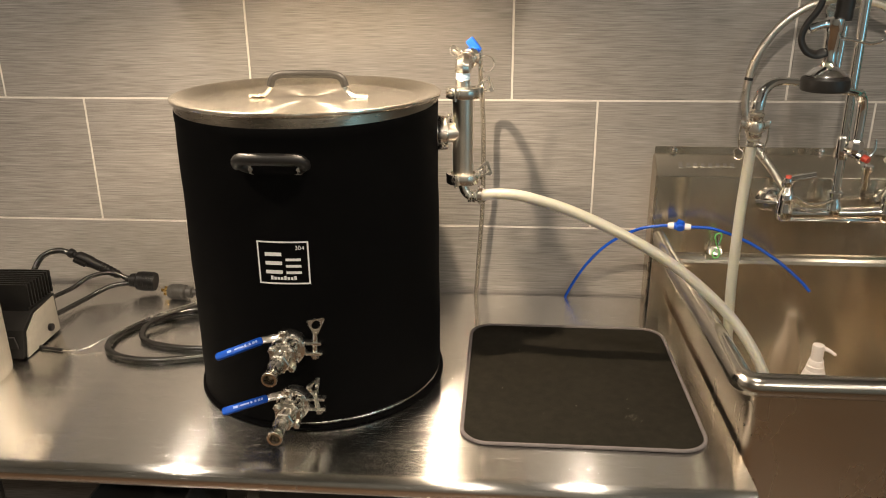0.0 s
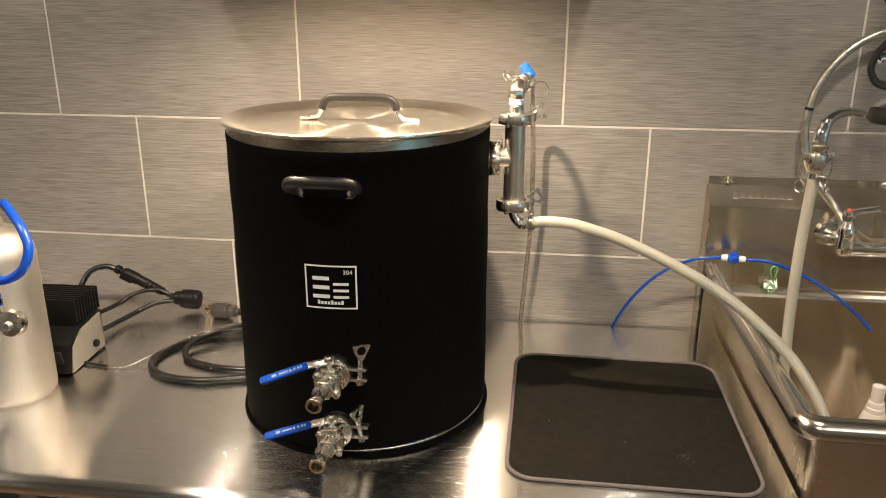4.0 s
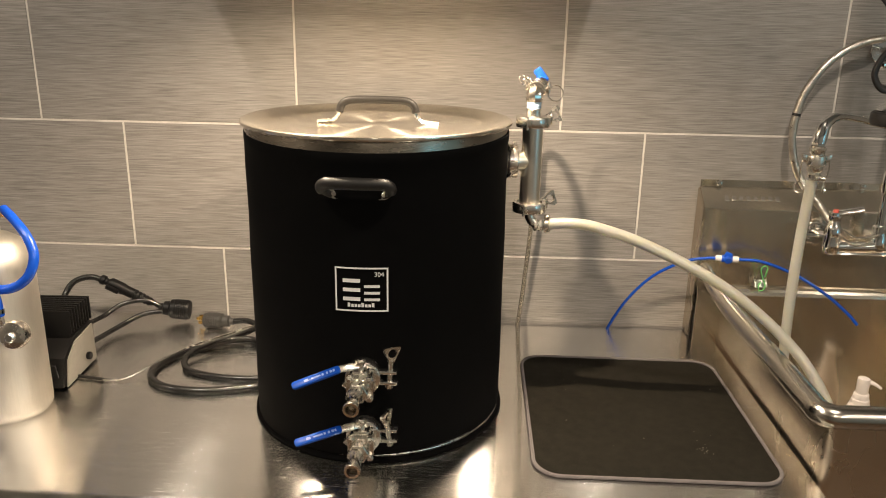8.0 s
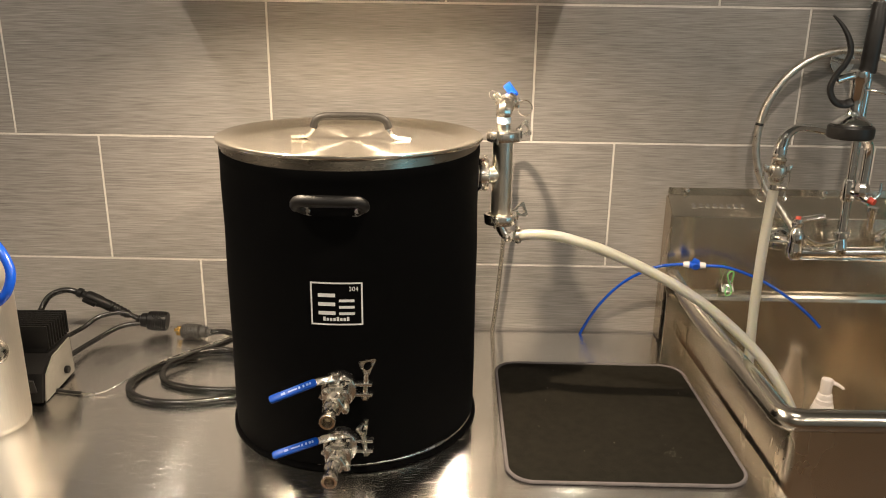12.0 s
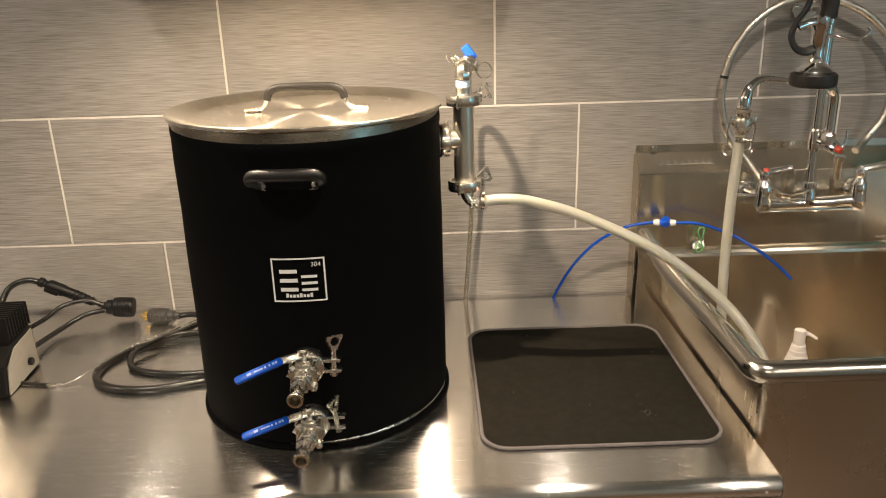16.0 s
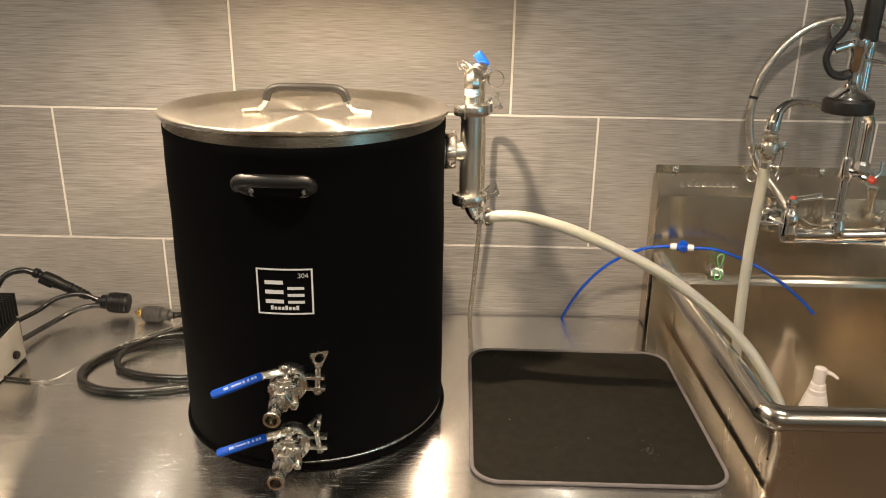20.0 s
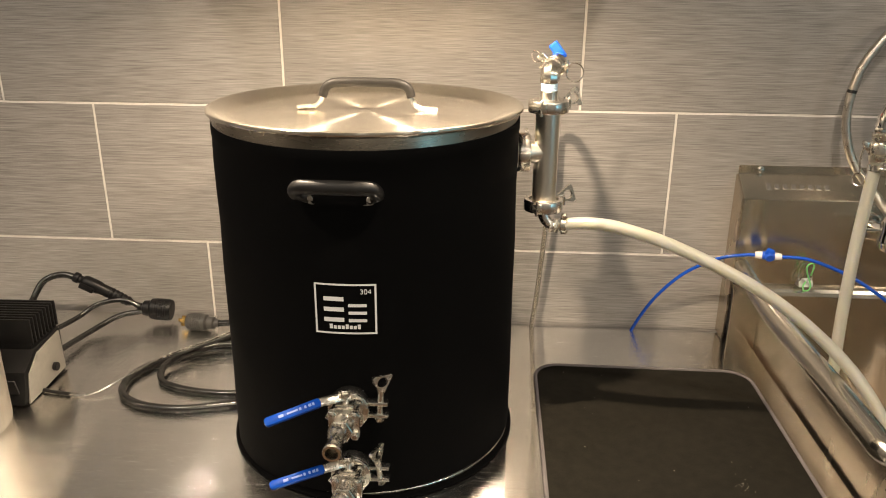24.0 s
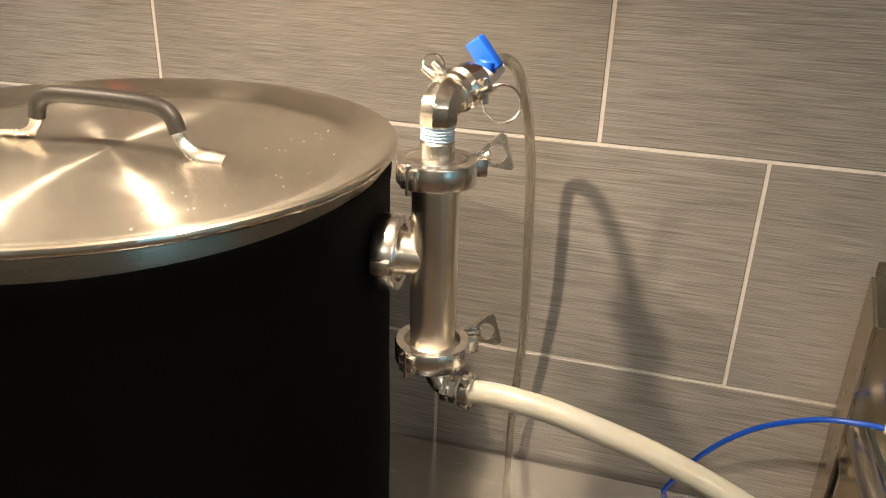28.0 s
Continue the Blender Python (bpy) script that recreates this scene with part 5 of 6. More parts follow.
def build_pump_bottle():
    z = SB + 0.011
    t = thing("soap_bottle", "white plastic soap bottle with a pump standing in the sink", "bottle", (1.315, -0.165, z))
    part("bottle", lathe([(0, 0), (0.030, 0), (0.033, 0.004), (0.033, 0.072), (0.0315, 0.088), (0.0265, 0.110), (0.0225, 0.124), (0.021, 0.128), (0, 0.128)], 36), WHITE, t)
    part("collar", lathe([(0, 0.126), (0.0192, 0.126), (0.0196, 0.129), (0.0190, 0.139), (0.0168, 0.141), (0.0165, 0.152), (0.0150, 0.154), (0, 0.154)], 28), WHITE, t, "stepped screw collar")
    h = part("pump_head", lathe([(0, 0.153), (0.0122, 0.153), (0.0128, 0.156), (0.0134, 0.186), (0.0125, 0.1905), (0.009, 0.192), (0, 0.192)], 24), WHITE, t)
    part("nozzle", sweep([(0.006, -0.002, 0.184), (0.020, -0.007, 0.181), (0.035, -0.013, 0.172)], lambda u: 0.0060 - 0.0028 * u, 12, 5, flat=0.8), WHITE, h)
    return t


build_pump_bottle()

# ---- range hood ----
HX0, HX1 = HOOD_X - 0.456, HOOD_X + 0.456


def build_hood():
    t = thing("range_hood", "brushed steel canopy range hood with two lit lamps", "range hood")
    z0, z1, z2 = HOOD_Z, HOOD_Z + 0.018, HOOD_Z + 0.077
    y = HOOD_Y
    part("front_band", box(HX1 - HX0, 0.006, z2 - z1, ((HX0 + HX1) / 2, y, (z1 + z2) / 2), 0.0015), STEEL_HOOD, t)
    part("front_lip", extrude_x([(y - 0.003, z1), (y + 0.003, z1), (y + 0.028, z0 + 0.002), (y + 0.028, z0 - 0.001), (y + 0.020, z0 - 0.001)], HX0 + 0.002, HX1 - 0.002), STEEL_HOOD, t)
    for x, s in ((HX0, 1), (HX1, -1)):
        part("side", box(0.006, -y - 0.004, z2 - z0, (x + 0.003 * s, y / 2 + 0.002, (z0 + z2) / 2), 0.0015), STEEL_HOOD, t)
    part("rear_rail", box(HX1 - HX0 - 0.014, 0.05, 0.030, ((HX0 + HX1) / 2, -0.030, z0 + 0.0155), 0.002), STEEL_HOOD, t)
    part("inner_pan", box(HX1 - HX0 - 0.014, -y - 0.010, 0.004, ((HX0 + HX1) / 2, y / 2 - 0.001, z0 + 0.034)), STEEL, t)
    # sloped canopy and chimney
    can = bmesh.new()
    lo = [(HX0, y - 0.001), (HX1, y - 0.001), (HX1, -0.004), (HX0, -0.004)]
    hi = [(HOOD_X - 0.42, -0.30), (HOOD_X + 0.42, -0.30), (HOOD_X + 0.42, -0.004), (HOOD_X - 0.42, -0.004)]
    a, b = [can.verts.new((*p, z2)) for p in lo], [can.verts.new((*p, z2 + 0.27)) for p in hi]
    for k in range(4):
        can.faces.new((a[k], a[(k + 1) % 4], b[(k + 1) % 4], b[k]))
    can.faces.new(b)
    can.faces.new(a)
    part("canopy", can, STEEL_HOOD, t, smooth=False)
    part("chimney", box(0.30, 0.28, H - z2 - 0.272, (HOOD_X, -0.146, (H + z2 + 0.271) / 2), 0.002), STEEL_HOOD, t)
    # two baffle filters with slanting slats and a hanging rail
    for fx in (HOOD_X - 0.185, HOOD_X + 0.185):
        f = part("filter", box(0.34, 0.010, 0.012, (fx, -0.085, z0 + 0.010), 0.002), STEEL, t, "steel baffle filter")
        part("filter_rail", box(0.34, 0.010, 0.012, (fx, -0.405, z0 + 0.012), 0.002), STEEL, f)
        # added black sheet: its colour stands in for the shade between the slats
        part("filter_shade_sheet", box(0.335, 0.315, 0.002, (fx, -0.245, z0 + 0.0275)), PLASTIC, f, "black sheet standing in for the shade behind the slats")
        for k in range(8):
            slat = [(-0.015, 0.0), (-0.012, -0.012), (-0.008, -0.015), (0.008, -0.015), (0.012, -0.012), (0.015, 0.0), (0.0135, 0.0), (0.0108, -0.011), (0.0074, -0.0135), (-0.0074, -0.0135), (-0.0108, -0.011), (-0.0135, 0.0)]
            slat = [(0.55 * u, w) for u, w in slat]
            part("slat", prism(slat, 0.315, Matrix.Translation((fx - 0.1505 + k * 0.043, -0.0875, z0 + 0.0145)) @ pose(0, 0, 0, 90)), POLISHED, f)
        part("filter_knob", rod((fx + 0.09, -0.40, z0 + 0.010), (fx + 0.09, -0.40, z0 - 0.012), 0.005, seg=12), CHROME, f)
    part("hanging_rail", rod((HX0 + 0.12, -0.075, z0 - 0.004), (HX1 - 0.12, -0.075, z0 - 0.004), 0.0035, seg=10), CHROME, t)
    for dx in (-LAMP_DX, LAMP_DX):
        part("lamp_bezel", lathe([(0.016, 0.004), (0.024, 0), (0.034, 0.002), (0.036, 0.006), (0.036, 0.014), (0.016, 0.014), (0.016, 0.004)], 32, Matrix.Translation((HOOD_X + dx, LAMP_Y, z0 + 0.0185))), CHROME, t)
        part("lamp_lens", lathe([(0, 0.006), (0.009, 0.007), (0.013, 0.010), (0.013, 0.013), (0, 0.013)], 28, Matrix.Translation((HOOD_X + dx, LAMP_Y, z0 + 0.0185))), LENS, t)
    for x, y2, w in ((-0.030, -0.066, 0.020), (0.494, -0.066, 0.034), (0.660, -0.055, 0.010)):
        part("indicator", box(w, 0.008, 0.0045, (x, y2, z0 - 0.0070 if w > 0.01 else z0 - 0.0015), 0.0015), RED_LED, t, "red indicator light")
    badge = part("badge", prism(rounded(0.118, 0.032, 0.004, 3), 0.004, Matrix.Translation((HOOD_X, y - 0.003, z0 + 0.046)) @ pose(0, 0, 0, 90), bevel=0.001), CHROME, t, "dark badge in a chrome frame")
    part("badge_plate", box(0.108, 0.001, 0.024, (HOOD_X, y - 0.0075, z0 + 0.046)), PLASTIC, badge)
    bars = bmesh.new()
    for k in range(10):
        box(0.0055, 0.001, 0.009 if k not in (0, 7) else 0.011, (HOOD_X - 0.0385 + k * 0.0086, y - 0.0085, z0 + 0.046), bm=bars)
    part("badge_mark", bars, POLISHED, badge)
    return t


build_hood()


def build_timer(c, lean):
    t = thing("kitchen_timer", "cream digital kitchen timer with three blue keys", "timer", c, "timers on the hood")
    part("case", prism(rounded(0.084, 0.080, 0.020, 6), 0.012, pose(0, 0, 0, 90, lean, 0), bevel=0.002), CREAM, t)
    part("backing", prism(rounded(0.060, 0.050, 0.008, 4), 0.012, Matrix.Translation((0.010, 0.0125, -0.004)) @ pose(0, 0, 0, 90, lean, 0)), CREAM, t)
    part("display", prism(rounded(0.066, 0.036, 0.005, 4), 0.0008, Matrix.Translation((0, -0.0125, 0.008)) @ pose(0, 0, 0, 90, lean, 0)), LCD, t, "blank grey-green display")
    for k, x in enumerate((-0.024, -0.003, 0.022)):
        part("key", lathe([(0, 0.004), (0.0055, 0.0035), (0.0072, 0.001), (0.0072, 0), (0, 0)], 20, Matrix.Translation((x, -0.012, -0.024)) @ pose(0, 0, 0, 90)), KEY, t)
    part("print_line", box(0.012, 0.0006, 0.0014, (-0.006, -0.0125, 0.0325)), GRIP, t)
    part("print_line", box(0.016, 0.0006, 0.0010, (-0.014, -0.0125, -0.0135)), GRIP, t)
    return t


build_timer((-0.1905, HOOD_Y - 0.0165, 1.7905), 1)
build_timer((0.631, HOOD_Y - 0.0165, 1.796), -1)

# ---- gas cylinder, power box and cables ----
GX, GY = -0.455, -0.505


def build_gas():
    t = thing("gas_cylinder", "small brushed aluminium gas cylinder with a brass valve", "gas cylinder", (GX, GY, TABLE))
    part("tank", lathe([(0, 0.003), (0.058, 0.003), (0.067, 0.0), (0.0725, 0.008), (0.0735, 0.016), (0.0735, 0.288), (0.071, 0.306), (0.060, 0.329), (0.042, 0.342), (0.028, 0.346), (0.024, 0.350), (0.024, 0.362), (0, 0.362)], 56), ALU, t)
    part("neck_ring", lathe([(0.020, 0.350), (0.0265, 0.350), (0.0265, 0.358), (0.020, 0.360), (0.020, 0.350)], 32), ALU, t)
    part("valve", lathe([(0, 0.360), (0.017, 0.360), (0.017, 0.372), (0.0125, 0.376), (0.0125, 0.420), (0.009, 0.428), (0, 0.428)], 24), BRASS, t, "brass valve body")
    part("outlet", rod((-0.040, 0, 0.390), (0.040, -0.004, 0.390), 0.0095, seg=16), BRASS, t)
    part("safety_nut", rod((0.034, -0.004, 0.390), (0.048, -0.006, 0.390), 0.0105, seg=6), BRASS, t)
    part("hand_wheel", lathe([(0, 0.432), (0.020, 0.430), (0.026, 0.433), (0.028, 0.441), (0.026, 0.450), (0.020, 0.453), (0, 0.451)], 28), GLOSS_BLACK, t, "black lobed hand wheel")
    for n in range(6):
        c, s = math.cos(1.05 * n + 0.2), math.sin(1.05 * n + 0.2)
        part("lobe", lathe([(0, 0.433), (0.0075, 0.434), (0.010, 0.441), (0.0075, 0.449), (0, 0.450)], 14, Matrix.Translation((0.028 * c, 0.028 * s, 0))), GLOSS_BLACK, t)
    stamp = bmesh.new()
    for n in range(5):
        a = -1.45 + 0.13 * n
        box(0.0035, 0.0008, 0.0035, (0.0665 * math.cos(a), 0.0665 * math.sin(a), 0.318), rot=(-40, 0, math.degrees(a) + 90), bm=stamp)
    part("stamped_marks", stamp, GRIP, t)
    return t


build_gas()


def build_gas_hose():
    t = thing("gas_hose", "blue gas hose looped over the cylinder with a disconnect", "hose")
    part("hose", sweep([(-0.404, GY - 0.012, 1.2865), (-0.376, GY - 0.034, 1.276), (-0.342, GY - 0.058, 1.253), (-0.325, GY - 0.072, 1.222), (-0.334, GY - 0.082, 1.188), (-0.361, GY - 0.086, 1.168), (-0.395, GY - 0.087, 1.165), (-0.430, GY - 0.084, 1.174), (-0.470, GY - 0.076, 1.200), (-0.492, GY - 0.064, 1.236), (-0.478, GY - 0.066, 1.254), (-0.450, GY - 0.074, 1.240), (-0.422, GY - 0.084, 1.214), (-0.398, GY - 0.096, 1.190), (-0.387, GY - 0.098, 1.155), (-0.387, GY - 0.094, 1.120)], 0.0083, 14, 8), BLUE_TUBE, t)
    part("hose", sweep([(GX - 0.10, GY - 0.10, 1.10), (GX - 0.055, GY - 0.13, 1.03), (GX - 0.010, GY - 0.150, 0.965), (GX + 0.018, GY - 0.170, 0.918), (GX + 0.030, GY - 0.195, 0.899), (GX + 0.018, GY - 0.230, 0.899), (GX - 0.020, GY - 0.255, 0.899), (GX - 0.065, GY - 0.268, 0.898)], 0.0083, 14, 8), BLUE_TUBE, t)
    part("crimp", lathe([(0.0080, -0.004), (0.0098, -0.004), (0.0098, 0.004), (0.0080, 0.004), (0.0080, -0.004)], 20, Matrix.Translation((-0.387, GY - 0.095, 1.129))), CHROME, t)
    part("crimp_ear", box(0.016, 0.006, 0.005, (-0.391, GY - 0.104, 1.129), 0.001), CHROME, t)
    part("barb", sweep([(-0.387, GY - 0.094, 1.124), (-0.386, GY - 0.092, 1.104), (-0.381, GY - 0.088, 1.094), (-0.370, GY - 0.086, 1.091)], 0.0052, 14, 6), POLISHED, t)
    disc = part("disconnect", lathe([(0, -0.012), (0.019, -0.012), (0.0245, -0.008), (0.0255, 0.002), (0.023, 0.009), (0.013, 0.012), (0, 0.012)], 32, Matrix.Translation((-0.369, GY - 0.089, 1.083)) @ pose(0, 0, 0, 80, 10)), CAST, t, "dull steel round quick disconnect")
    part("button", lathe([(0, -0.003), (0.008, -0.003), (0.009, 0.002), (0.006, 0.005), (0, 0.005)], 20, Matrix.Translation((-0.369, GY - 0.103, 1.083)) @ pose(0, 0, 0, 80, 10)), POLISHED, disc)
    return t


build_gas_hose()


def build_power_box():
    t = thing("power_box", "black power box with cooling fins and a pale end plate", "power supply", (-0.465, -0.345, TABLE), turn=2)
    body = [(-0.088, 0.004), (0.062, 0.004), (0.062, 0.092), (-0.030, 0.088), (-0.072, 0.062)]
    turn = Matrix(((0, 0, 1, 0), (1, 0, 0, 0), (0, 1, 0, 0), (0, 0, 0, 1)))
    part("case", prism(body, 0.135, Matrix.Translation((-0.066, 0, 0)) @ turn, bevel=0.002), PLASTIC, t)
    end = [(-0.078, 0.002), (0.054, 0.008), (0.050, 0.090), (-0.028, 0.082), (-0.064, 0.056)]
    plate = part("end_plate", prism(end, 0.004, Matrix.Translation((0.0695, 0, 0)) @ turn, bevel=0.0015), PLATE, t, "scuffed pale metal end plate")
    part("knob", rod((0.073, 0.014, 0.030), (0.081, 0.014, 0.030), 0.0085, seg=18), PLASTIC, plate)
    part("front_panel", box(0.118, 0.003, 0.046, (0.0, -0.0835, 0.033), 0.001, 1, (15, 0, 0)), RUBBER, t, "dull black front panel")
    sink = part("heat_sink", box(0.126, 0.092, 0.020, (0.0, 0.016, 0.0965), 0.001), PLASTIC, t, "black finned heat sink")
    for k in range(9):
        part("fin", box(0.132, 0.0042, 0.050, (0.002, -0.028 + k * 0.011, 0.122), 0.0006), PLASTIC, sink)
    for x in (-0.05, 0.05):
        part("foot", box(0.016, 0.13, 0.006, (x, -0.012, 0.003), 0.001), RUBBER, t)
    return t


build_power_box()


def plug(t, a, b, r, body_label, prongs, body=None):
    """A round twist-lock plug from its cable end a to its face b."""
    a, b = Vector(a), Vector(b)
    d = (b - a).normalized()
    m = Matrix.Translation(a) @ d.to_track_quat("Z", "Y").to_matrix().to_4x4()
    n = (b - a).length
    p = part("plug", lathe([(0, 0), (r * 0.45, 0), (r * 0.5, n * 0.12), (r * 0.72, n * 0.16), (r * 0.76, n * 0.34), (r * 0.98, n * 0.40), (r, n * 0.50), (r, n * 0.96), (r * 0.94, n), (0, n)], 28, m), body or PLASTIC, t, body_label)
    for k in range(6):
        part("ridge", lathe([(r * 0.99, n * (0.52 + 0.07 * k)), (r * 1.05, n * (0.53 + 0.07 * k)), (r * 1.05, n * (0.555 + 0.07 * k)), (r * 0.99, n * (0.565 + 0.07 * k))], 28, m), body or PLASTIC, p)
    if prongs:
        side = d.cross(Vector((0, 0, 1))).normalized()
        for u, v in ((-0.4, 0.3), (0.4, 0.3), (0.0, -0.4)):
            o = b + side * r * u + Vector((0, 0, r * v))
            part("prong", box(0.021, 0.0030, 0.0078, o + d * 0.009, 0.0006, 1, (0, 0, math.degrees(math.atan2(d.y, d.x)))), GOLD, p)
    return p


def build_cables():
    t = thing("power_cable", "black power cables with a twist-lock socket near the wall", "cable")
    part("cord", sweep([(-0.52, -0.250, 0.945), (-0.556, -0.12, 0.955), (-0.545, -0.080, 0.990), (-0.505, -0.068, 1.003), (-0.462, -0.066, 0.990)], 0.0072, 12, 8), CABLE, t)
    a, b = Vector((-0.480, -0.067, 0.999)), Vector((-0.350, -0.066, 0.936))
    m = Matrix.Translation(a) @ (b - a).to_track_quat("Z", "Y").to_matrix().to_4x4()
    ribs = [(0.0118 - 0.0006 * k + (0.0 if j in (0, 3) else 0.0016), 0.086 + 0.0095 * k + (0.0, 0.0012, 0.0052, 0.0064)[j]) for k in range(5) for j in range(4)]
    body = part("connector", lathe([(0, 0), (0.0105, 0), (0.0118, 0.002), (0.0118, 0.011), (0.0090, 0.013), (0.0090, 0.019), (0.0140, 0.024), (0.0148, 0.030), (0.0148, 0.058), (0.0128, 0.064), (0.0128, 0.084), *ribs, (0.0075, 0.1365), (0, 0.140)], 24, m), PLASTIC, t, "moulded cable connector with a ribbed end")
    part("latch", box(0.034, 0.010, 0.011, (-0.447, -0.084, 0.979), 0.003, 2, (0, 26, 0)), PLASTIC, body)
    part("cord", sweep([(-0.350, -0.066, 0.936), (-0.330, -0.066, 0.930), (-0.318, -0.066, 0.928)], 0.0068, 12, 6), CABLE, t)
    part("cord", sweep([(-0.470, -0.21, 0.930), (-0.455, -0.12, 0.925), (-0.425, -0.09, 0.943), (-0.375, -0.075, 0.950), (-0.340, -0.070, 0.935), (-0.318, -0.068, 0.926)], 0.0055, 12, 8), CABLE, t)
    part("cord", sweep([(-0.430, -0.245, 0.910), (-0.415, -0.14, 0.905), (-0.380, -0.095, 0.918), (-0.345, -0.080, 0.923), (-0.318, -0.070, 0.922)], 0.0060, 12, 8), CABLE, t)
    plug(t, (-0.342, -0.067, 0.929), (-0.270, -0.060, 0.922), 0.0235, "black twist-lock socket", False)
    c = thing("coiled_cable", "black heater cable coiled on the table with gold prongs", "cable")
    plug(c, (-0.150, -0.098, 0.912), (-0.222, -0.088, 0.909), 0.0185, "grey ridged plug with gold prongs", True, PLUG_GREY)
    z = TABLE + 0.0075
    part("cord", sweep([(-0.152, -0.098, 0.912), (-0.115, -0.105, 0.917), (-0.085, -0.130, 0.914), (-0.120, -0.185, 0.910), (-0.165, -0.230, 0.908), (-0.196, -0.280, 0.905), (-0.180, -0.330, z), (-0.120, -0.358, z), (-0.050, -0.366, z), (-0.005, -0.360, z)], 0.0068, 12, 8), CABLE, c)
    part("cord", sweep([(-0.004, -0.330, z), (-0.045, -0.215, z + 0.003), (-0.085, -0.190, z), (-0.150, -0.205, z), (-0.215, -0.250, z), (-0.248, -0.315, z), (-0.238, -0.375, z), (-0.190, -0.415, z), (-0.110, -0.425, z), (-0.03, -0.405, z), (0.0, -0.395, z)], 0.0080, 12, 8), CABLE, c)
    part("cord", sweep([(-0.004, -0.310, z + 0.006), (-0.060, -0.205, z + 0.012), (-0.110, -0.196, z + 0.013), (-0.150, -0.215, z + 0.012)], 0.0062, 12, 8), CABLE, c)
    w = part("probe_wire", sweep([(-0.400, -0.374, 0.8965), (-0.360, -0.380, 0.8945), (-0.318, -0.386, 0.8945), (-0.285, -0.378, 0.898), (-0.240, -0.332, 0.913), (-0.190, -0.270, 0.923), (-0.130, -0.205, 0.925), (-0.085, -0.150, 0.925), (-0.03, -0.120, 0.915)], 0.0019, 8, 8), POLISHED)
    part("sleeve", sweep([(-0.400, -0.374, 0.8965), (-0.370, -0.379, 0.8948), (-0.335, -0.384, 0.8945)], 0.0034, 10, 5), RUBBER, w, "black rubber sleeve")
    tagged(w, "thin steel probe wire trailing across the coiled cable", "wire")


build_cables()


# ---- rubber gloves on a hook ----
def glove(name, label, place, material, turn, seed, size=1.0, lean=0.0):
    """A limp glove hanging with its fingers down."""
    rng = random.Random(seed)
    t = thing(name, label, "glove", group="gloves by the sink")
    part("palm", sweep([(0.0, 0.01, 0.30), (0.004, 0.006, 0.20), (-0.003, 0, 0.12), (0.0, -0.004, 0.06), (0.0, -0.004, 0.015)], lambda u: 0.033 + 0.015 * u**1.5 + 0.003 * math.sin(17 * u + seed), 20, 8, flat=0.36), material, t)
    part("cuff", ring((0.0, 0.010, 0.299), (0, 0, 1), 0.026, 0.0035, 28, 8), material, t)
    for k in range(4):
        x = -0.035 + 0.0235 * k
        n = (0.070, 0.085, 0.088, 0.068)[k]
        part("finger", sweep([(x * 0.9, -0.004, 0.050), (x, -0.010 - 0.006 * rng.random(), 0.012), (x * 1.15 + 0.006 * rng.uniform(-1, 1), -0.016 - 0.012 * rng.random(), -n * 0.5), (x * 1.2 + 0.010 * rng.uniform(-1, 1), -0.012 + 0.016 * rng.uniform(-1, 1), -n)], lambda u: 0.0112 - 0.0012 * math.sin(9 * u) - 0.005 * max(0, u - 0.75) / 0.25, 12, 7), material, t)
    part("thumb", sweep([(-0.026, -0.004, 0.115), (-0.046, -0.012, 0.085), (-0.062, -0.018, 0.055), (-0.068, -0.014, 0.030)], lambda u: 0.0145 - 0.005 * max(0, u - 0.7) / 0.3, 10, 6), material, t)
    t.matrix_world = pose(*place, 0, lean, turn) @ Matrix.Scale(size, 4)
    return t


glove("rubber_glove", "teal rubber glove hanging from a hook on the wall", (1.664, -0.060, 1.308), TEAL, 18, 3, 1.05, 4)
glove("rubber_glove", "black rubber glove hanging in front of a teal one", (1.700, -0.130, 1.345), BLACK_GLOVE, -8, 5, 1.25, 16)
glove("rubber_glove", "black rubber glove hanging at the end of the row", (1.800, -0.125, 1.335), BLACK_GLOVE, -20, 9, 1.25, 8)
hook = thing("wall_hook", "steel hook rail holding rubber gloves", "hook", (1.72, 0, 1.66))
part("rail", box(0.26, 0.006, 0.025, (0, -0.004, 0), 0.002), POLISHED, hook)
for x in (-0.055, 0.0, 0.075):
    part("peg", sweep([(x, -0.006, 0), (x, -0.05, -0.012), (x, -0.115, -0.015), (x, -0.122, 0.004)], 0.0035, 8, 5), POLISHED, hook)

# ---- things on the shelf below the table ----
SHELF = 0.262


def build_bin(c, w, d, h, label, material):
    t = thing("storage_bin", label, "storage bin", c, "bins below the table")
    bm, rings = bmesh.new(), []
    for k, z in ((0.80, 0.0), (0.84, 0.006), (1.0, h), (1.04, h), (1.04, h - 0.010), (1.02, h - 0.010)):
        rings.append([bm.verts.new((x * k, y * k, z)) for x, y in rounded(w, d, 0.025, 5)])
    inner = [[bm.verts.new((x * k, y * k, z)) for x, y in rounded(w, d, 0.025, 5)] for k, z in ((0.985, h), (0.825, 0.008))]
    for set_ in (rings, inner):
        for a, b in zip(set_, set_[1:]):
            for k in range(len(a)):
                bm.faces.new((a[k], a[(k + 1) % len(a)], b[(k + 1) % len(a)], b[k]))
    bm.faces.new(rings[0])
    bm.faces.new(inner[-1])
    for k in range(len(rings[2])):
        j = (k + 1) % len(rings[2])
        bm.faces.new((rings[2][k], rings[2][j], inner[0][j], inner[0][k]))
    part("tub", bm, material, t)
    return t


build_bin((-0.150, -0.40, SHELF), 0.20, 0.30, 0.36, "empty translucent plastic bin on the lower shelf", BIN)


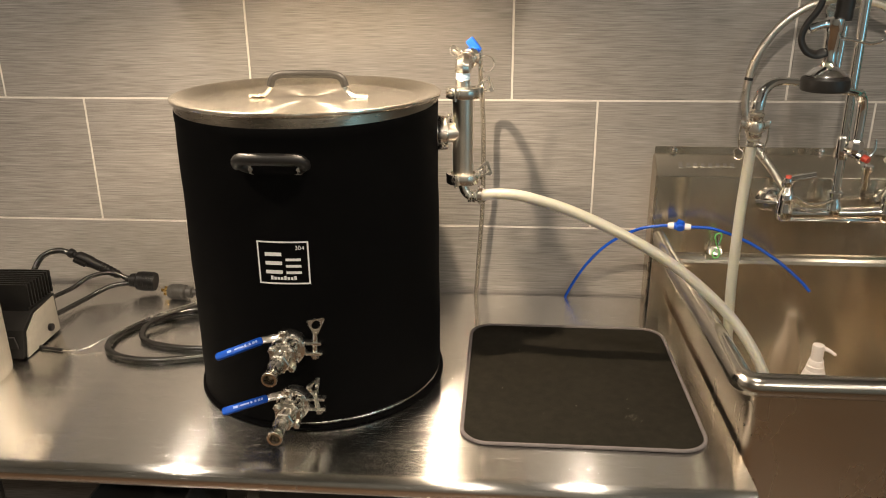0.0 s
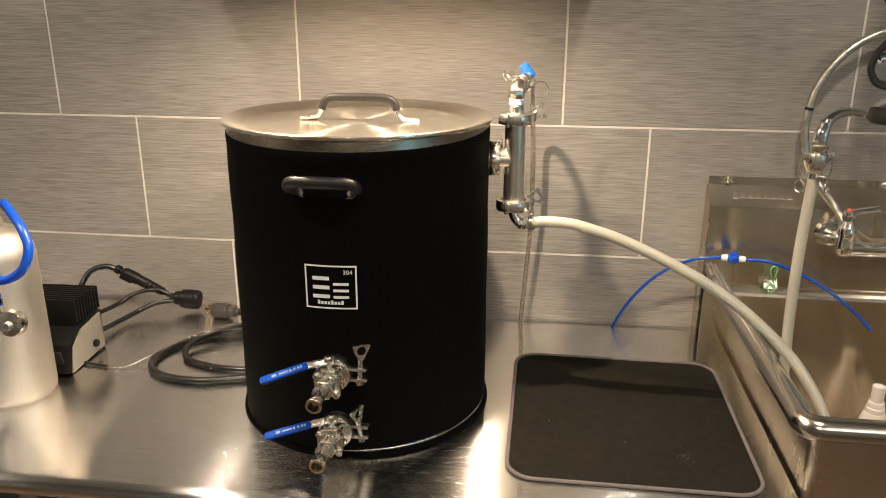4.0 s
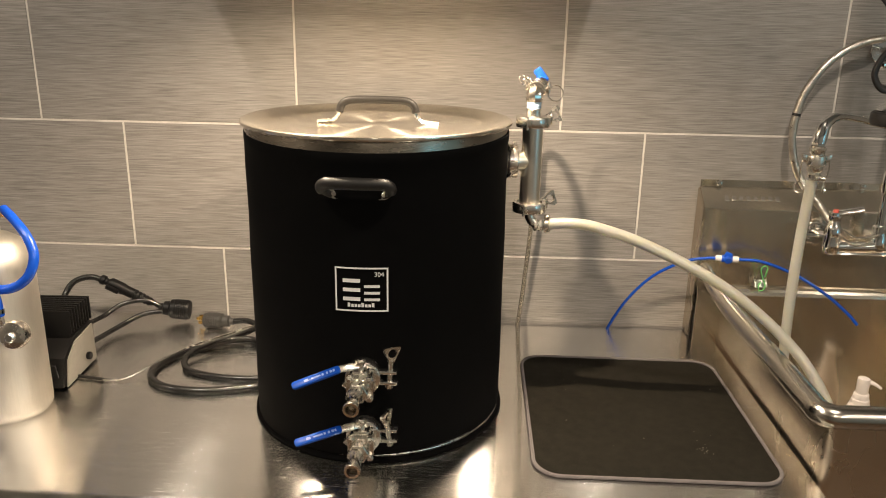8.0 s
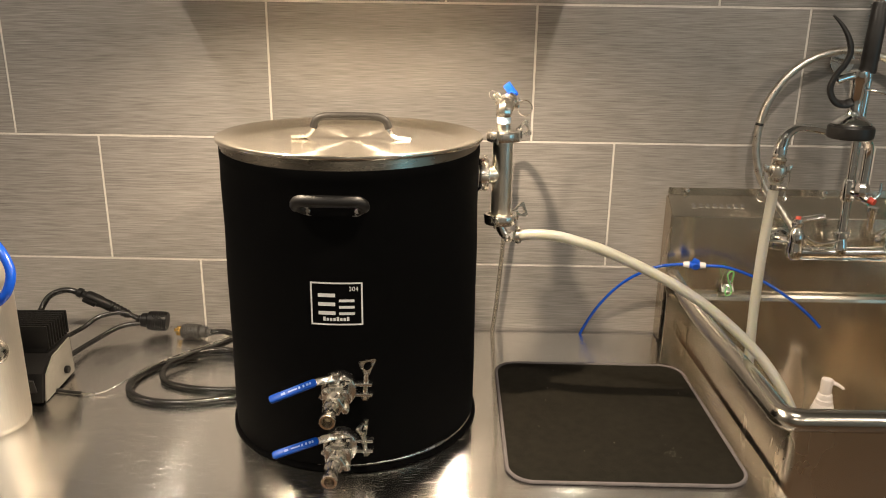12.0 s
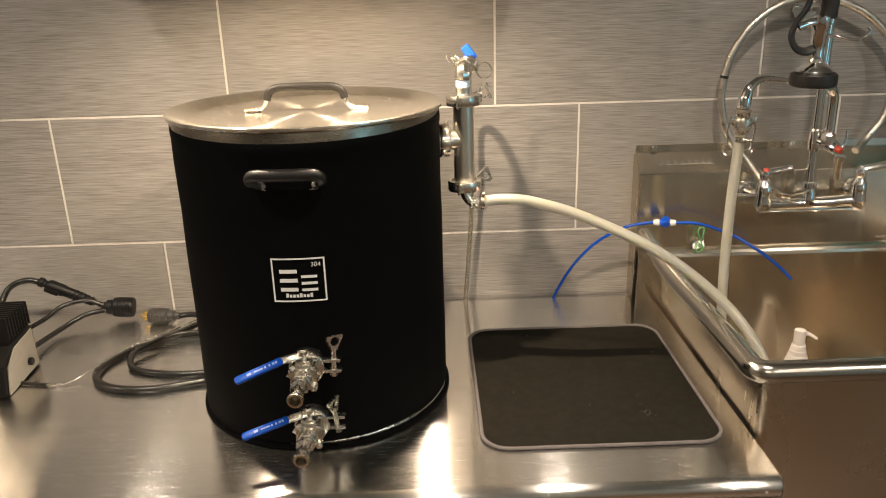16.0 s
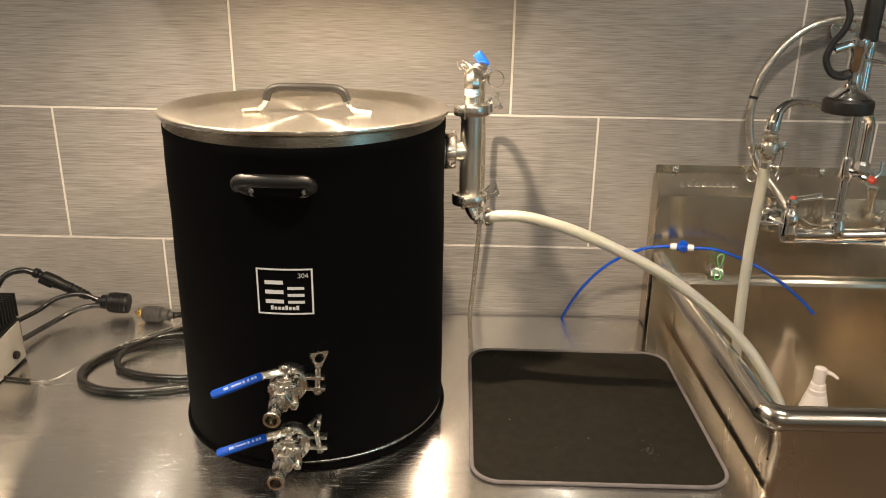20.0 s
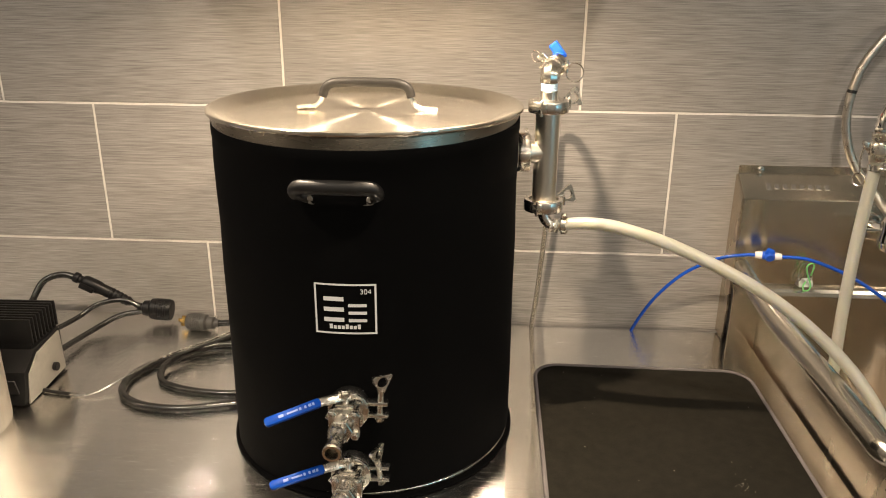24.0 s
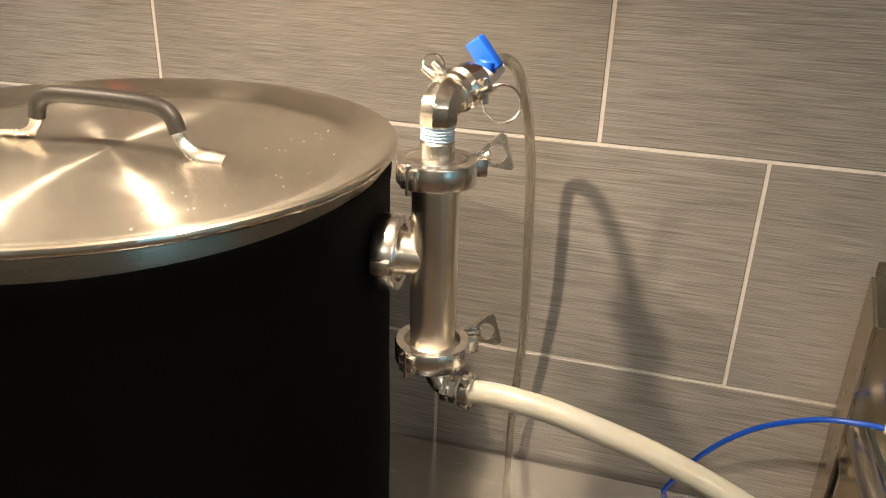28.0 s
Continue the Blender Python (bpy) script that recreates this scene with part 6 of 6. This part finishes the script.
def build_pattern_box():
    t = thing("patterned_box", "dark storage box with a pale quatrefoil pattern", "box", (0.271, -0.42, SHELF))
    part("carton", box(0.325, 0.16, 0.40, (0, 0, 0.20), 0.003), BOX_DARK, t)
    pat = bmesh.new()
    for i in range(7):
        for j in range(15):
            x, z = -0.132 + i * 0.044 + (0.022 if j % 2 else 0.0), 0.040 + j * 0.022
            if abs(x) > 0.148:
                continue
            for dx, dz in ((0.0074, 0), (-0.0074, 0), (0, 0.0074), (0, -0.0074)):
                start = math.atan2(dz, dx) - math.pi * 0.62
                pts = [Vector((x + dx + 0.0065 * math.cos(start + math.pi * 1.24 * q / 8), -0.0806, z + dz + 0.0065 * math.sin(start + math.pi * 1.24 * q / 8))) for q in range(9)]
                sweep(pts, 0.0014, 4, raw=True, bm=pat, flat=1.0)
            sweep([Vector((x + 0.003 * math.cos(0.785 * q), -0.0806, z + 0.003 * math.sin(0.785 * q))) for q in range(9)], 0.0010, 4, raw=True, bm=pat)
    tagged(part("pattern", pat, BOX_LIGHT, t, "pale quatrefoil print"), kind="stuff")
    part("flap", box(0.028, 0.158, 0.39, (-0.178, 0.002, 0.20), 0.004), CARD, t)
    return t


build_pattern_box()
crate = thing("cardboard_box", "brown cardboard box on the lower shelf", "box", (0.53, -0.36, SHELF))
part("carton", box(0.15, 0.28, 0.34, (0, 0, 0.17), 0.003), CARD, crate)
for s in (-1, 1):
    part("flap", box(0.073, 0.278, 0.003, (s * 0.0385, 0, 0.3425), rot=(0, -3 * s, 0)), CARD, crate)
jug = thing("steel_jug", "small polished steel jug on the lower shelf", "jug", (0.70, -0.30, SHELF))
part("pot", lathe([(0, 0), (0.07, 0), (0.078, 0.01), (0.082, 0.22), (0.066, 0.27), (0.062, 0.29), (0.066, 0.296), (0.060, 0.292), (0.060, 0.27), (0.076, 0.215), (0.072, 0.012), (0, 0.010)], 40), STEEL, jug)
part("handle", sweep([(0.066, -0.03, 0.27), (0.11, -0.045, 0.26), (0.12, -0.05, 0.18), (0.08, -0.035, 0.12)], 0.007, 12, 6), POLISHED, jug)
tote = build_bin((1.345, -0.36, 0.0), 0.56, 0.50, 0.46, "black plastic storage tote below the sink", PLASTIC)
part("lid", prism(rounded(0.59, 0.53, 0.03, 5), 0.018, Matrix.Translation((0, 0, 0.458)), bevel=0.004), GREEN_MAT, tote, "dark green lid")
tote_2 = build_bin((2.02, -0.36, 0.0), 0.60, 0.50, 0.56, "black plastic storage tote beside the sink", PLASTIC)
part("lid", prism(rounded(0.63, 0.53, 0.03, 5), 0.018, Matrix.Translation((0, 0, 0.558)), bevel=0.004), PLASTIC, tote_2, "black lid")
for x, y in CANS:
    pan = thing("ceiling_light", "small round recessed ceiling light with a white trim ring", "ceiling light", (x, y, H), "ceiling lights")
    part("frame", lathe([(0.062, -0.022), (0.085, -0.010), (0.088, -0.003), (0.088, -0.0005), (0.062, -0.0005), (0.062, -0.022)], 32), PLASTER, pan)

# ---- wall tiles, each a piece of its own ----
ROWS_Z = [(0.147, 0.451), (0.451, 0.759), (0.759, 1.066), (1.066, 1.372), (1.372, 1.681), (1.681, 1.990), (1.990, 2.299), (2.299, 2.604)]
ROW_X = [0.22, 0.012, -0.196, -0.416, 0.0, -0.206, 0.406, 0.204]
GAP = 0.0050


def tile_mesh(w, h):
    """A tile with eased edges that stands proud of its joints."""
    bm, e = bmesh.new(), 0.0008
    back = [bm.verts.new((x * w / 2, 0.0012, z * h / 2)) for x, z in ((-1, -1), (1, -1), (1, 1), (-1, 1))]
    mid = [bm.verts.new((x * w / 2, e - 0.0006, z * h / 2)) for x, z in ((-1, -1), (1, -1), (1, 1), (-1, 1))]
    top = [bm.verts.new((x * (w / 2 - e), -0.0006, z * (h / 2 - e))) for x, z in ((-1, -1), (1, -1), (1, 1), (-1, 1))]
    for a, b in ((back, mid), (mid, top)):
        for k in range(4):
            bm.faces.new((a[k], a[(k + 1) % 4], b[(k + 1) % 4], b[k]))
    bm.faces.new(top)
    bmesh.ops.recalc_face_normals(bm, faces=bm.faces)
    me = bpy.data.meshes.new("tile")
    bm.to_mesh(me)
    bm.free()
    me.materials.append(TILE)
    return me


shared = {}
wall_back = Matrix.Translation(-wall.location)
for (z0, z1), off in zip(ROWS_Z, ROW_X):
    x = off - 0.612 * math.ceil((off - X0) / 0.612)
    while x < X1:
        a, b = max(x, X0 + 0.001) + GAP / 2, min(x + 0.612, X1 - 0.001) - GAP / 2
        x += 0.612
        if b - a < 0.05:
            continue
        key = (round(b - a, 3), round(z1 - z0 - GAP, 3))
        if key not in shared:
            shared[key] = tile_mesh(*key)
        ob = new("tile", shared[key])
        ob.parent = wall
        ob.matrix_local = wall_back @ Matrix.Translation(((a + b) / 2, 0, (z0 + z1) / 2))
